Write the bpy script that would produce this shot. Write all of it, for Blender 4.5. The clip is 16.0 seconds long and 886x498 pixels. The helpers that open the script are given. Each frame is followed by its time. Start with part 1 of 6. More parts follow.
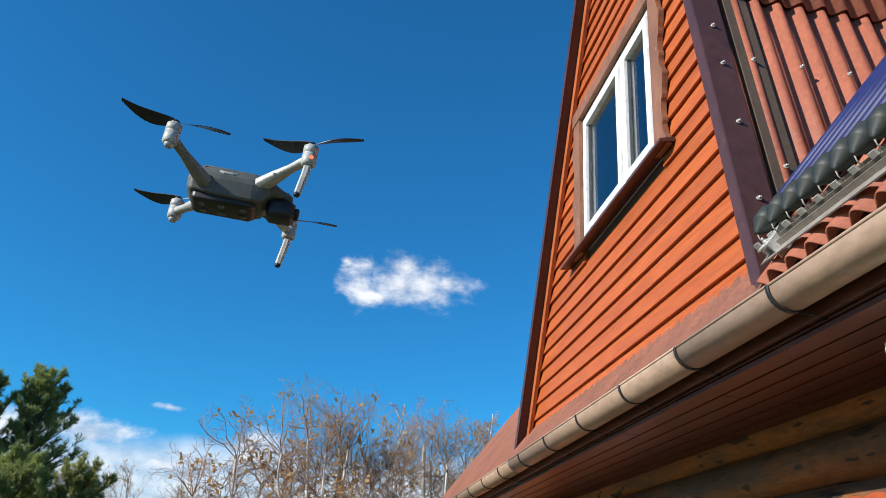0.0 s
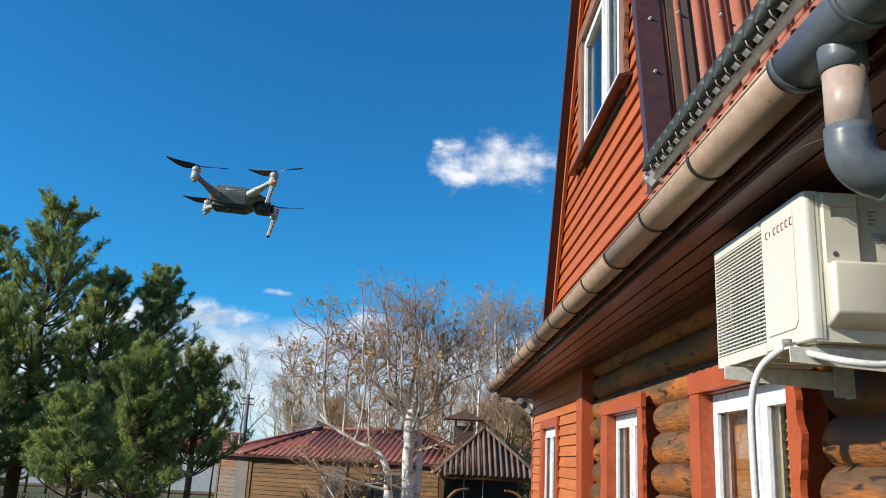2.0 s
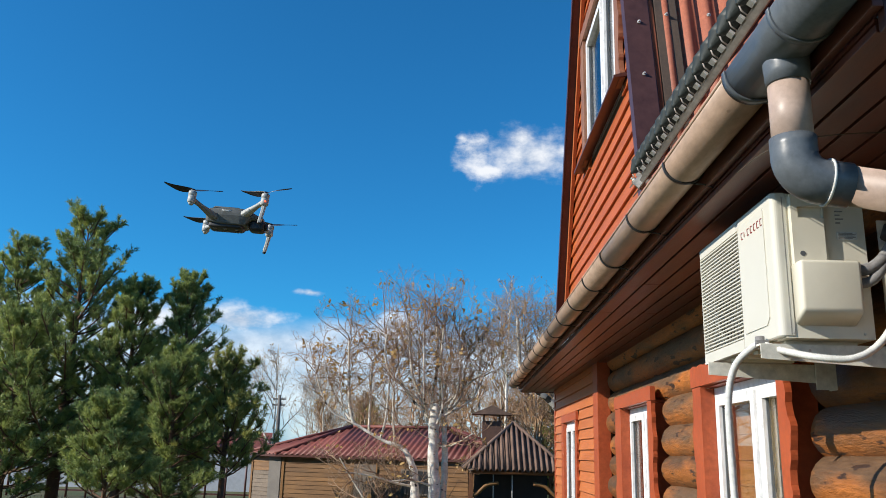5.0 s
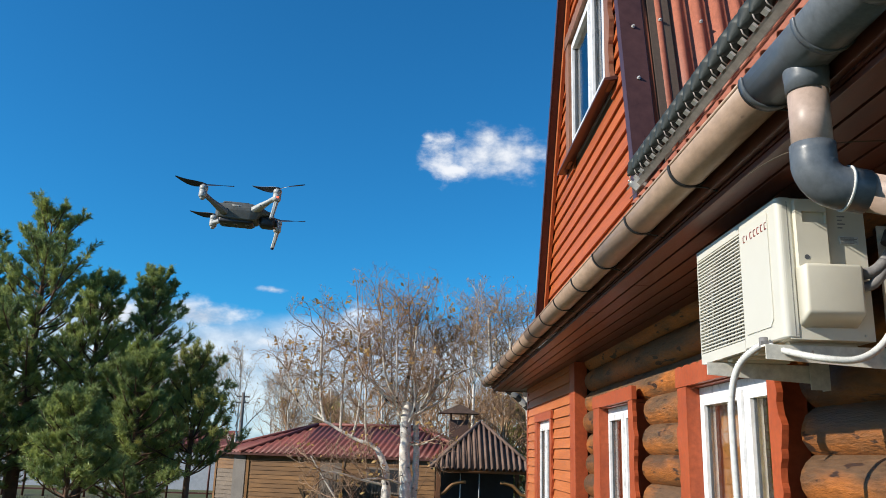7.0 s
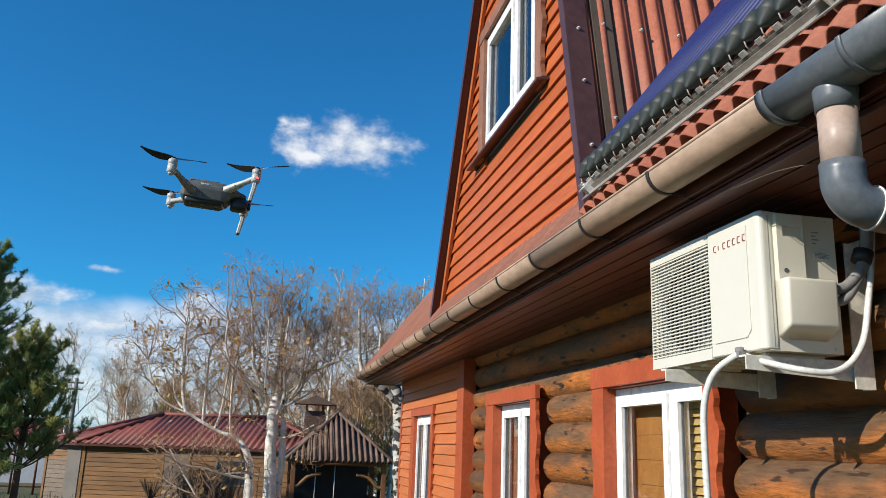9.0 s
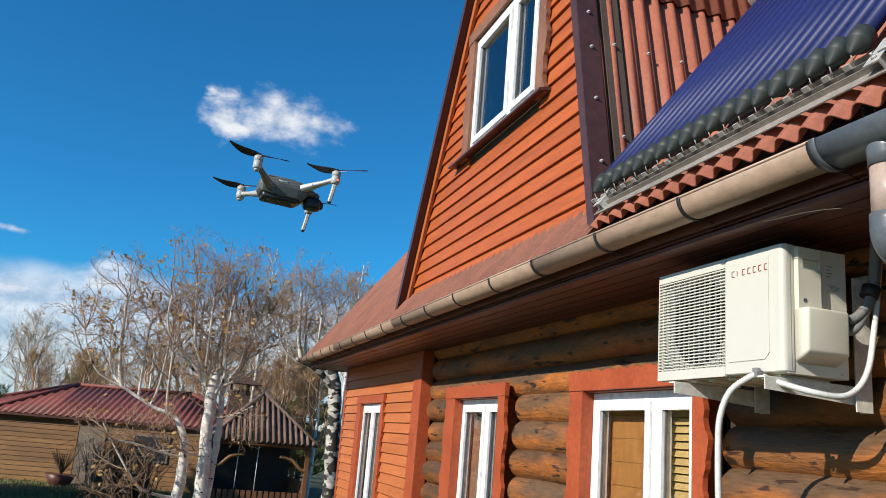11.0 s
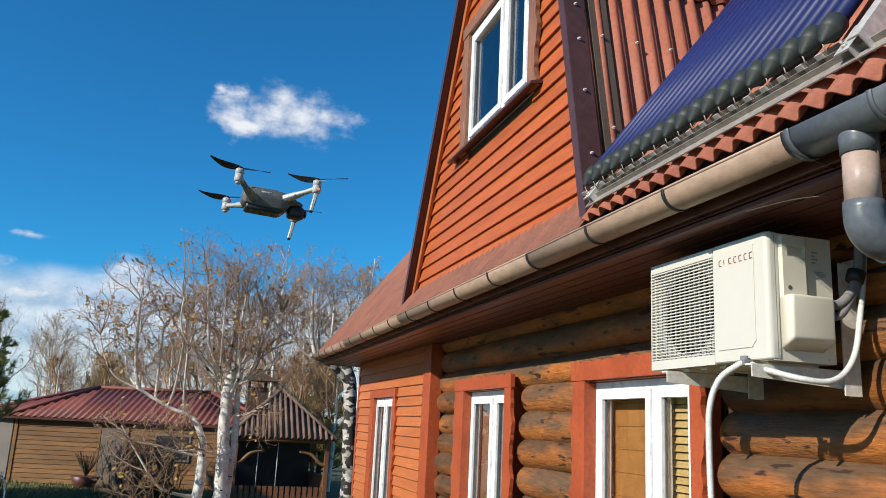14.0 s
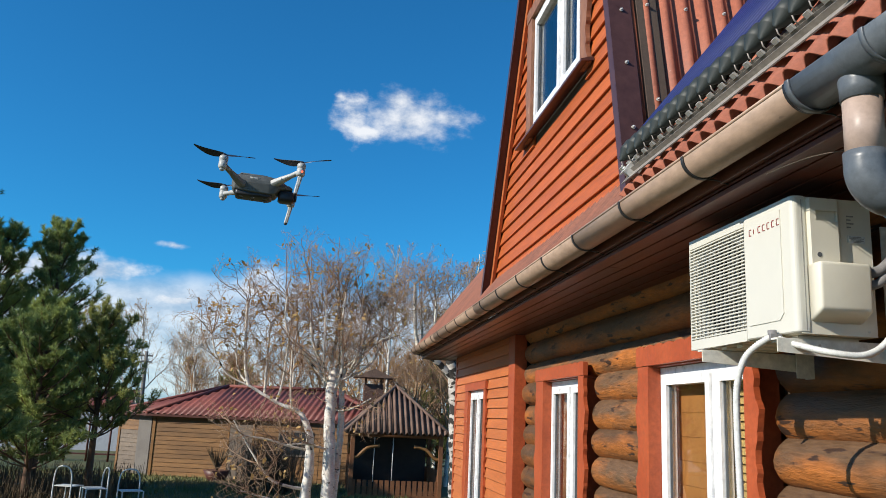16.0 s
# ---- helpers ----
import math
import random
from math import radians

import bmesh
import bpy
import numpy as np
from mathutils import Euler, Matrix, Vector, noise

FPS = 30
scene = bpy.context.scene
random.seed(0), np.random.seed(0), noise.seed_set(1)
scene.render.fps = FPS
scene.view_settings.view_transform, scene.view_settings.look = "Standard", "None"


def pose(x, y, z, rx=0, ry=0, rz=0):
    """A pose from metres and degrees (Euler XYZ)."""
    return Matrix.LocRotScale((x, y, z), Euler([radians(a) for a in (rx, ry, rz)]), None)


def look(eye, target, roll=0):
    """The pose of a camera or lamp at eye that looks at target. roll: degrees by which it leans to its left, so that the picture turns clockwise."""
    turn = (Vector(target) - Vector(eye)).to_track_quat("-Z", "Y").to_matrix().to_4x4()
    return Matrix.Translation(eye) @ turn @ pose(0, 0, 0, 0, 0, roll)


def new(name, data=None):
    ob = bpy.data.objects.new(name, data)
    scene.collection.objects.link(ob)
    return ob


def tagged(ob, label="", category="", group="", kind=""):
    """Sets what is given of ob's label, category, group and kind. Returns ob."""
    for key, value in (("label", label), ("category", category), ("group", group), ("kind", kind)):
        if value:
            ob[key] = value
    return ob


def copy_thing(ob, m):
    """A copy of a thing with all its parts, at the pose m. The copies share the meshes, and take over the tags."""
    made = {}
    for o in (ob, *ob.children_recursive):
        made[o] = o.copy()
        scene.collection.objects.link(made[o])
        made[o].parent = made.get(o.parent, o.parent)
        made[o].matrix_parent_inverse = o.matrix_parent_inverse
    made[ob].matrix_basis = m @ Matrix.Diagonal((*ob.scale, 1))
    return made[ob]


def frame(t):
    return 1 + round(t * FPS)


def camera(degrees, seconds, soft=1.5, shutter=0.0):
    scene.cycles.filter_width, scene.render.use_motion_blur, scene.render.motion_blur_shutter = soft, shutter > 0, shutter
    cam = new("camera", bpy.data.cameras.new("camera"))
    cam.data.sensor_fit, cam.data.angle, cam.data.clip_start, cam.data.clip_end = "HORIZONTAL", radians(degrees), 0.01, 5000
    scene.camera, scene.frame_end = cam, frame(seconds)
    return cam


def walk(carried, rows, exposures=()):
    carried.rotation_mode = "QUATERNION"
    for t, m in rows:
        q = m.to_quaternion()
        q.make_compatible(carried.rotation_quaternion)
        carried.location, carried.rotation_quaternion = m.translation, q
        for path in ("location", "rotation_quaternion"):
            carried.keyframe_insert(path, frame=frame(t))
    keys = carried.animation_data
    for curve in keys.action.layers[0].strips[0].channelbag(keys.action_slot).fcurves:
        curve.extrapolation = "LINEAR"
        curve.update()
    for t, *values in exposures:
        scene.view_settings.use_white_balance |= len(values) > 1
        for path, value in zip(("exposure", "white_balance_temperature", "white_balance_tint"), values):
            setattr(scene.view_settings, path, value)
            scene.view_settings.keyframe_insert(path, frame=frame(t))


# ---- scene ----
cam = camera(58.2, 16.0, soft=0.55)
PATH = [
    (0, (-2.137, -1.26, 1.926), (-1.913, 0.556, 2.733), 3.8),
    (0.5, (-1.998, -1.539, 1.865), (-1.872, 0.322, 2.588), 3.6),
    (1, (-1.821, -1.901, 1.838), (-1.742, -0.007, 2.476), 3.0),
    (1.5, (-1.68, -2.196, 1.816), (-1.658, -0.271, 2.358), 3.3),
    (2, (-1.702, -2.377, 1.82), (-1.687, -0.443, 2.329), 3.0),
    (2.5, (-1.72, -2.5, 1.828), (-1.612, -0.556, 2.289), 1.9),
    (3, (-1.664, -2.519, 1.842), (-1.525, -0.576, 2.295), 1.2),
    (3.5, (-1.593, -2.536, 1.851), (-1.54, -0.592, 2.317), 1.5),
    (4, (-1.557, -2.532, 1.849), (-1.6, -0.594, 2.342), 1.9),
    (6.5, (-1.586, -2.512, 1.834), (-1.64, -0.575, 2.33), 1.5),
    (7, (-1.718, -2.535, 1.832), (-1.682, -0.598, 2.327), 1.8),
    (7.5, (-1.809, -2.549, 1.826), (-1.688, -0.614, 2.316), 2.3),
    (8, (-1.902, -2.502, 1.825), (-1.682, -0.572, 2.301), 2.9),
    (8.5, (-2.023, -2.39, 1.843), (-1.71, -0.474, 2.323), 2.5),
    (9, (-2.154, -2.332, 1.873), (-1.747, -0.435, 2.357), 2.0),
    (9.5, (-2.35, -2.331, 1.881), (-1.852, -0.458, 2.372), 2.3),
    (12, (-2.643, -2.35, 1.909), (-2.035, -0.497, 2.35), 5.2),
    (12.5, (-2.626, -2.376, 1.92), (-2.039, -0.514, 2.356), 4.6),
    (13, (-2.618, -2.404, 1.919), (-2.044, -0.539, 2.354), 4.1),
    (13.5, (-2.61, -2.413, 1.921), (-2.04, -0.546, 2.357), 3.0),
    (14, (-2.545, -2.418, 1.928), (-1.98, -0.55, 2.363), 2.8),
    (14.5, (-2.424, -2.397, 1.926), (-1.925, -0.509, 2.358), 2.6),
    (15, (-2.291, -2.394, 1.916), (-1.89, -0.481, 2.342), 2.5),
    (15.5, (-2.187, -2.422, 1.911), (-1.885, -0.49, 2.328), 2.7),
    (16, (-2.11, -2.468, 1.892), (-1.84, -0.53, 2.307), 2.5),
]
walk(cam, [(t, look(eye, target, roll)) for t, eye, target, roll in PATH],
     exposures=((0, 0.47), (2, 0.42), (4, 0.40), (6.5, 0.38), (8.5, 0.35), (12, 0.29), (14, 0.29), (16, 0.34)))

# ---- world and sun ----
SUN_TO = Vector((1.0, 0.34, -0.60)).normalized()
SUN_EL = math.asin(-SUN_TO.z)
world = bpy.data.worlds.new("world")
scene.world = world
world.use_nodes = True
wn, wl = world.node_tree.nodes, world.node_tree.links
wn.clear()
w_out = wn.new("ShaderNodeOutputWorld")
w_bg = wn.new("ShaderNodeBackground")
w_sky = wn.new("ShaderNodeTexSky")
w_sky.sky_type, w_sky.sun_disc = "NISHITA", False
w_sky.sun_elevation, w_sky.sun_rotation = SUN_EL, math.atan2(-SUN_TO.x, -SUN_TO.y)
w_sky.air_density, w_sky.dust_density, w_sky.ozone_density = 1.0, 0.05, 4.0
w_bg.inputs["Strength"].default_value = 0.085


def wmath(op, a, b=None, c=None):
    n = wn.new("ShaderNodeMath")
    n.operation = op
    for i, v in enumerate((a, b, c)):
        if v is None:
            continue
        if isinstance(v, (int, float)):
            n.inputs[i].default_value = v
        else:
            wl.new(v, n.inputs[i])
    return n.outputs[0]


# Clouds: fair-weather puffs low over the horizon and one higher up.
w_co = wn.new("ShaderNodeTexCoord")
w_sep = wn.new("ShaderNodeSeparateXYZ")
wl.new(w_co.outputs["Generated"], w_sep.inputs[0])
az = wmath("MULTIPLY", wmath("ARCTAN2", w_sep.outputs[0], w_sep.outputs[1]), 57.2958)
el = wmath("MULTIPLY", wmath("ARCSINE", w_sep.outputs[2]), 57.2958)
w_n1 = wn.new("ShaderNodeTexNoise")
w_n1.inputs["Scale"].default_value, w_n1.inputs["Detail"].default_value, w_n1.inputs["Roughness"].default_value = 26.0, 8.0, 0.58
w_map = wn.new("ShaderNodeMapping")
w_map.inputs["Scale"].default_value = (1.0, 1.0, 1.6)
wl.new(w_co.outputs["Generated"], w_map.inputs[0])
wl.new(w_map.outputs[0], w_n1.inputs["Vector"])
w_n2 = wn.new("ShaderNodeTexNoise")
w_n2.inputs["Scale"].default_value, w_n2.inputs["Detail"].default_value = 7.0, 6.0
wl.new(w_map.outputs[0], w_n2.inputs["Vector"])
lumps = wmath("SUBTRACT", w_n1.outputs[0], 0.5)
broad = wmath("SUBTRACT", w_n2.outputs[0], 0.5)


def puff(a0, e0, wa, we, edge=1.0, grow=2.3):
    da = wmath("DIVIDE", wmath("SUBTRACT", az, a0), wa)
    de = wmath("DIVIDE", wmath("SUBTRACT", el, e0), we)
    d = wmath("SQRT", wmath("ADD", wmath("MULTIPLY", da, da), wmath("MULTIPLY", de, de)))
    v = wmath("SUBTRACT", wmath("ADD", edge, wmath("MULTIPLY", lumps, grow)), d)
    return v


def soft(v, lo, hi):
    m = wn.new("ShaderNodeMapRange")
    m.interpolation_type = "SMOOTHSTEP"
    m.inputs["From Min"].default_value, m.inputs["From Max"].default_value = lo, hi
    wl.new(v, m.inputs["Value"])
    return m.outputs[0]


clouds = soft(puff(5.0, 21.0, 3.6, 1.7, 1.0, 2.0), -0.25, 1.0)
for a0, e0, wa, we, e1, gr in ((4.2, 22.2, 1.9, 1.2, 0.85, 2.0), (7.9, 21.3, 2.3, 1.0, 0.85, 2.2), (0.7, 21.2, 1.4, 2.0, 0.75, 2.8), (1.7, 19.9, 1.6, 0.8, 0.7, 3.0), (-0.3, 22.3, 0.9, 0.7, 0.5, 3.2), (8.6, 20.9, 1.2, 0.6, 0.55, 3.0),
                               (-5.0, 8.4, 2.3, 1.5, 1.05, 1.6), (-11.0, 10.8, 1.5, 0.35, 0.6, 2.2), (-16, 8.6, 3.2, 1.0, 1.1, 2.0), (-21, 8.2, 5.0, 1.3, 1.0, 2.2), (-10.0, 7.0, 4.0, 1.0, 1.0, 2.2)):
    clouds = wmath("MAXIMUM", clouds, soft(puff(a0, e0, wa, we, e1, gr), -0.25, 1.0))
# the veil towards the horizon
bank = wmath("MULTIPLY", soft(wmath("SUBTRACT", wmath("ADD", 8.9, wmath("MULTIPLY", broad, 3.0)), el), -0.6, 1.6), 0.80)
clouds = wmath("MAXIMUM", clouds, bank)
clouds = wmath("MULTIPLY", clouds, 0.89)
lit = soft(wmath("ADD", wmath("MULTIPLY", lumps, 1.5), wmath("MULTIPLY", broad, 0.8)), -0.35, 0.3)
w_cc = wn.new("ShaderNodeMixRGB")
w_cc.inputs[1].default_value, w_cc.inputs[2].default_value = (4.6, 5.4, 6.6, 1), (9.2, 9.3, 9.5, 1)
wl.new(lit, w_cc.inputs[0])
w_tint = wn.new("ShaderNodeMixRGB")
w_tint.blend_type, w_tint.inputs[0].default_value = "MULTIPLY", 1.0
w_tint.inputs[2].default_value = (0.20, 0.975, 1.36, 1)
wl.new(w_sky.outputs[0], w_tint.inputs[1])
w_mix = wn.new("ShaderNodeMixRGB")
wl.new(clouds, w_mix.inputs[0])
wl.new(w_tint.outputs[0], w_mix.inputs[1])
wl.new(w_cc.outputs[0], w_mix.inputs[2])
wl.new(w_mix.outputs[0], w_bg.inputs["Color"])
wl.new(w_bg.outputs[0], w_out.inputs[0])

sun = new("sun", bpy.data.lights.new("sun", "SUN"))
sun.data.energy, sun.data.angle, sun.data.color = 4.8, radians(0.55), (1.0, 0.93, 0.82)
sun.matrix_world = look((0, 0, 30), Vector((0, 0, 30)) + SUN_TO)


# ---- materials ----
def material(name, base, second=None, rough=0.6, metal=0.0, scale=6.0, stretch=(1, 1, 1), amount=0.6, bump=0.2, fine=60.0,
             specular=0.4, spots=None, rand=0.0, lo=0.38, hi=0.66, bump_dist=0.004, rough_var=0.12, grain=(0.78, 1.18)):
    m = bpy.data.materials.new(name)
    m.use_nodes = True
    n, l = m.node_tree.nodes, m.node_tree.links
    b = n["Principled BSDF"]
    b.inputs["Metallic"].default_value = metal
    b.inputs["Specular IOR Level"].default_value = specular
    co = n.new("ShaderNodeTexCoord")
    mp = n.new("ShaderNodeMapping")
    mp.inputs["Scale"].default_value = stretch
    l.new(co.outputs["Object"], mp.inputs[0])
    vec = mp.outputs[0]
    if rand:
        oi = n.new("ShaderNodeObjectInfo")
        ad = n.new("ShaderNodeVectorMath")
        ad.operation = "MULTIPLY_ADD"
        l.new(oi.outputs["Random"], ad.inputs[0])
        ad.inputs[1].default_value = (37.0, 19.0, 53.0)
        l.new(mp.outputs[0], ad.inputs[2])
        vec = ad.outputs[0]
    big = n.new("ShaderNodeTexNoise")
    big.inputs["Scale"].default_value, big.inputs["Detail"].default_value = scale, 5.0
    l.new(vec, big.inputs["Vector"])
    small = n.new("ShaderNodeTexNoise")
    small.inputs["Scale"].default_value, small.inputs["Detail"].default_value, small.inputs["Roughness"].default_value = fine, 6.0, 0.65
    l.new(vec, small.inputs["Vector"])
    second = second or tuple(c * 0.62 for c in base)
    rg = n.new("ShaderNodeMapRange")
    rg.inputs["From Min"].default_value, rg.inputs["From Max"].default_value = lo, hi
    rg.inputs["To Max"].default_value = amount
    l.new(big.outputs[0], rg.inputs["Value"])
    mix = n.new("ShaderNodeMixRGB")
    mix.inputs[1].default_value, mix.inputs[2].default_value = (*base, 1), (*second, 1)
    l.new(rg.outputs[0], mix.inputs[0])
    col = mix.outputs[0]
    g = n.new("ShaderNodeMapRange")
    g.inputs["From Min"].default_value, g.inputs["From Max"].default_value = 0.3, 0.7
    g.inputs["To Min"].default_value, g.inputs["To Max"].default_value = grain
    l.new(small.outputs[0], g.inputs["Value"])
    mu = n.new("ShaderNodeMixRGB")
    mu.blend_type, mu.inputs[0].default_value = "MULTIPLY", 1.0
    l.new(col, mu.inputs[1])
    l.new(g.outputs[0], mu.inputs[2])
    col = mu.outputs[0]
    if rand:
        hs = n.new("ShaderNodeHueSaturation")
        mr = n.new("ShaderNodeMapRange")
        mr.inputs["To Min"].default_value, mr.inputs["To Max"].default_value = 1 - rand, 1 + rand
        l.new(oi.outputs["Random"], mr.inputs["Value"])
        l.new(mr.outputs[0], hs.inputs["Value"])
        l.new(col, hs.inputs["Color"])
        col = hs.outputs[0]
    if spots:
        sp = n.new("ShaderNodeTexNoise")
        sp.inputs["Scale"].default_value, sp.inputs["Detail"].default_value = spots[1], 4.0
        l.new(vec, sp.inputs["Vector"])
        sr = n.new("ShaderNodeMapRange")
        sr.inputs["From Min"].default_value, sr.inputs["From Max"].default_value = spots[2], spots[2] + 0.04
        l.new(sp.outputs[0], sr.inputs["Value"])
        m2 = n.new("ShaderNodeMixRGB")
        m2.inputs[2].default_value = (*spots[0], 1)
        l.new(sr.outputs[0], m2.inputs[0])
        l.new(col, m2.inputs[1])
        col = m2.outputs[0]
    l.new(col, b.inputs["Base Color"])
    rr = n.new("ShaderNodeMapRange")
    rr.inputs["To Min"].default_value, rr.inputs["To Max"].default_value = max(rough - rough_var, 0.03), min(rough + rough_var, 1)
    l.new(small.outputs[0], rr.inputs["Value"])
    l.new(rr.outputs[0], b.inputs["Roughness"])
    if bump:
        bp = n.new("ShaderNodeBump")
        bp.inputs["Strength"].default_value, bp.inputs["Distance"].default_value = bump, bump_dist
        l.new(small.outputs[0], bp.inputs["Height"])
        l.new(bp.outputs[0], b.inputs["Normal"])
    return m


def glass(name, tint=(0.99, 0.98, 0.96), rough=0.02, clear=0.92):
    m = bpy.data.materials.new(name)
    m.use_nodes = True
    n, l = m.node_tree.nodes, m.node_tree.links
    n.remove(n["Principled BSDF"])
    t, g, f, x = n.new("ShaderNodeBsdfTransparent"), n.new("ShaderNodeBsdfGlossy"), n.new("ShaderNodeLayerWeight"), n.new("ShaderNodeMixShader")
    t.inputs[0].default_value = (*[c * clear for c in tint], 1)
    g.inputs["Roughness"].default_value = rough
    f.inputs["Blend"].default_value = 0.5
    pw, mr = n.new("ShaderNodeMath"), n.new("ShaderNodeMapRange")
    pw.operation, pw.inputs[1].default_value = "POWER", 3.2
    mr.inputs["To Min"].default_value, mr.inputs["To Max"].default_value = 0.05, 0.75
    l.new(f.outputs["Facing"], pw.inputs[0])
    l.new(pw.outputs[0], mr.inputs["Value"])
    l.new(mr.outputs[0], x.inputs[0])
    l.new(t.outputs[0], x.inputs[1])
    l.new(g.outputs[0], x.inputs[2])
    l.new(x.outputs[0], n["Material Output"].inputs[0])
    return m


M = {}
M["siding"] = material("painted_siding", (0.45, 0.108, 0.024), (0.34, 0.076, 0.019), 0.5, scale=5, stretch=(1, 0.22, 3), fine=24, bump=0.45, rand=0.10,
                       spots=((0.52, 0.30, 0.16), 9.0, 0.735))
M["siding2"] = material("painted_cladding", (0.48, 0.145, 0.042), (0.38, 0.105, 0.032), 0.5, scale=4, stretch=(1, 0.25, 3), fine=26, bump=0.3, rand=0.07)
M["trim"] = material("red_trim_paint", (0.40, 0.085, 0.030), (0.30, 0.055, 0.02), 0.42, scale=4, fine=30, bump=0.25, spots=((0.55, 0.38, 0.26), 16.0, 0.74))
M["gtrim"] = material("worn_brown_trim", (0.27, 0.125, 0.07), (0.16, 0.07, 0.04), 0.55, scale=7, stretch=(1, 1, 0.5), fine=34, bump=0.4, spots=((0.45, 0.27, 0.16), 14.0, 0.70))
M["orange_trim"] = material("orange_rake_trim", (0.46, 0.13, 0.04), (0.34, 0.085, 0.03), 0.5, scale=4, fine=30)
M["flash"] = material("brown_metal_flashing", (0.085, 0.04, 0.036), (0.06, 0.03, 0.03), 0.32, scale=3, fine=18, bump=0.08, specular=0.3)
M["roof"] = material("red_slate_sheet", (0.38, 0.122, 0.068), (0.29, 0.09, 0.053), 0.62, scale=2.2, fine=46, bump=0.3, amount=0.8, spots=((0.42, 0.22, 0.17), 30.0, 0.73))
M["roof_old"] = material("weathered_sheet", (0.29, 0.115, 0.075), (0.19, 0.085, 0.062), 0.8, scale=3, fine=40, bump=0.4, amount=0.8)
M["gutter"] = material("tan_plastic_gutter", (0.41, 0.285, 0.205), (0.33, 0.22, 0.155), 0.42, scale=5, stretch=(1, 0.4, 1), fine=24, bump=0.1, amount=0.7, spots=((0.25, 0.17, 0.12), 18.0, 0.74))
M["pipe"] = material("tan_plastic_pipe", (0.40, 0.30, 0.245), (0.33, 0.24, 0.19), 0.45, scale=6, fine=24, bump=0.1)
M["grey_pvc"] = material("grey_plastic", (0.115, 0.13, 0.145), (0.09, 0.10, 0.11), 0.35, scale=8, fine=40, bump=0.08)
M["black"] = material("black_rubber", (0.02, 0.02, 0.022), (0.03, 0.03, 0.03), 0.5, bump=0.1)
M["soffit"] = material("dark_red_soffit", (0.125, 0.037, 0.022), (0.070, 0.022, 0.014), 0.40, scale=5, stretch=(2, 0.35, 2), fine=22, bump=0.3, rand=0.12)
M["log"] = material("aged_log", (0.36, 0.122, 0.028), (0.118, 0.067, 0.035), 0.5, scale=4.0, stretch=(2.2, 0.45, 2.2), fine=24, bump=1.0, amount=1.0, rand=0.30,
                    lo=0.33, hi=0.60, bump_dist=0.008, spots=((0.045, 0.024, 0.015), 9.0, 0.61), grain=(0.62, 1.25))
lt = M["log"].node_tree
lrg = [q for q in lt.nodes if q.type == "MAP_RANGE" and q.inputs["Value"].is_linked and abs(q.inputs["From Min"].default_value - 0.33) < 1e-4][0]
l_src = lrg.inputs["Value"].links[0].from_socket
l_co, l_sep, l_ma = lt.nodes.new("ShaderNodeTexCoord"), lt.nodes.new("ShaderNodeSeparateXYZ"), lt.nodes.new("ShaderNodeMath")
l_ma.operation, l_ma.inputs[1].default_value = "MULTIPLY_ADD", 1.5
lt.links.new(l_co.outputs["Object"], l_sep.inputs[0])
lt.links.new(l_sep.outputs["Z"], l_ma.inputs[0])
lt.links.new(l_src, l_ma.inputs[2])
lt.links.new(l_ma.outputs[0], lrg.inputs["Value"])
M["log_end"] = material("log_end_grain", (0.30, 0.115, 0.04), (0.17, 0.075, 0.03), 0.6, scale=9, fine=50)
M["moss"] = material("tow_caulking", (0.05, 0.035, 0.022), (0.03, 0.02, 0.014), 0.9, scale=30, bump=0.7)
M["white_frame"] = material("white_window_frame", (0.80, 0.80, 0.80), (0.74, 0.75, 0.77), 0.3, scale=2, fine=12, bump=0.03, amount=0.5)
M["glass"] = glass("window_glass")
M["ac"] = material("cream_white_enamel", (0.59, 0.575, 0.505), (0.57, 0.55, 0.48), 0.4, scale=2, fine=9, bump=0.0, amount=0.3, rough_var=0.02, grain=(0.98, 1.02))
# lighter than the front: light on the end faces is put into the colour
M["ac_side"] = material("cream_plastic_lightened", (0.66, 0.625, 0.52), (0.63, 0.59, 0.48), 0.45, scale=3, fine=14, bump=0.0, amount=0.5, rough_var=0.04, grain=(0.97, 1.03))
M["ac_dark"] = material("dark_grille_inside", (0.10, 0.105, 0.11), (0.07, 0.07, 0.08), 0.5)
M["galv"] = material("galvanised_steel", (0.62, 0.61, 0.57), (0.44, 0.43, 0.41), 0.42, metal=0.35, scale=9, fine=40, bump=0.1)
M["dull_metal"] = material("dull_weathered_metal", (0.33, 0.295, 0.26), (0.22, 0.19, 0.165), 0.55, metal=0.25, scale=9, fine=40, bump=0.15)
M["bracket_white"] = material("white_painted_steel", (0.68, 0.66, 0.58), (0.58, 0.55, 0.47), 0.42, scale=8, fine=30, bump=0.1, spots=((0.3, 0.18, 0.1), 12.0, 0.76))
M["hose"] = material("white_corrugated_plastic", (0.64, 0.64, 0.61), (0.56, 0.56, 0.52), 0.4)
M["grey_foam"] = material("grey_pipe_insulation", (0.22, 0.215, 0.21), (0.16, 0.15, 0.15), 0.7, bump=0.4)
M["tube"] = material("dark_blue_glass_tube", (0.016, 0.026, 0.115), (0.012, 0.018, 0.085), 0.45, specular=0.22, bump=0.0, rough_var=0.03)
M["cap"] = material("grey_green_rubber_cap", (0.030, 0.037, 0.034), (0.022, 0.027, 0.025), 0.55, scale=12, bump=0.1)
M["fac"] = material("dark_brown_board", (0.10, 0.036, 0.028), (0.07, 0.026, 0.02), 0.45, scale=4, fine=24, bump=0.2)
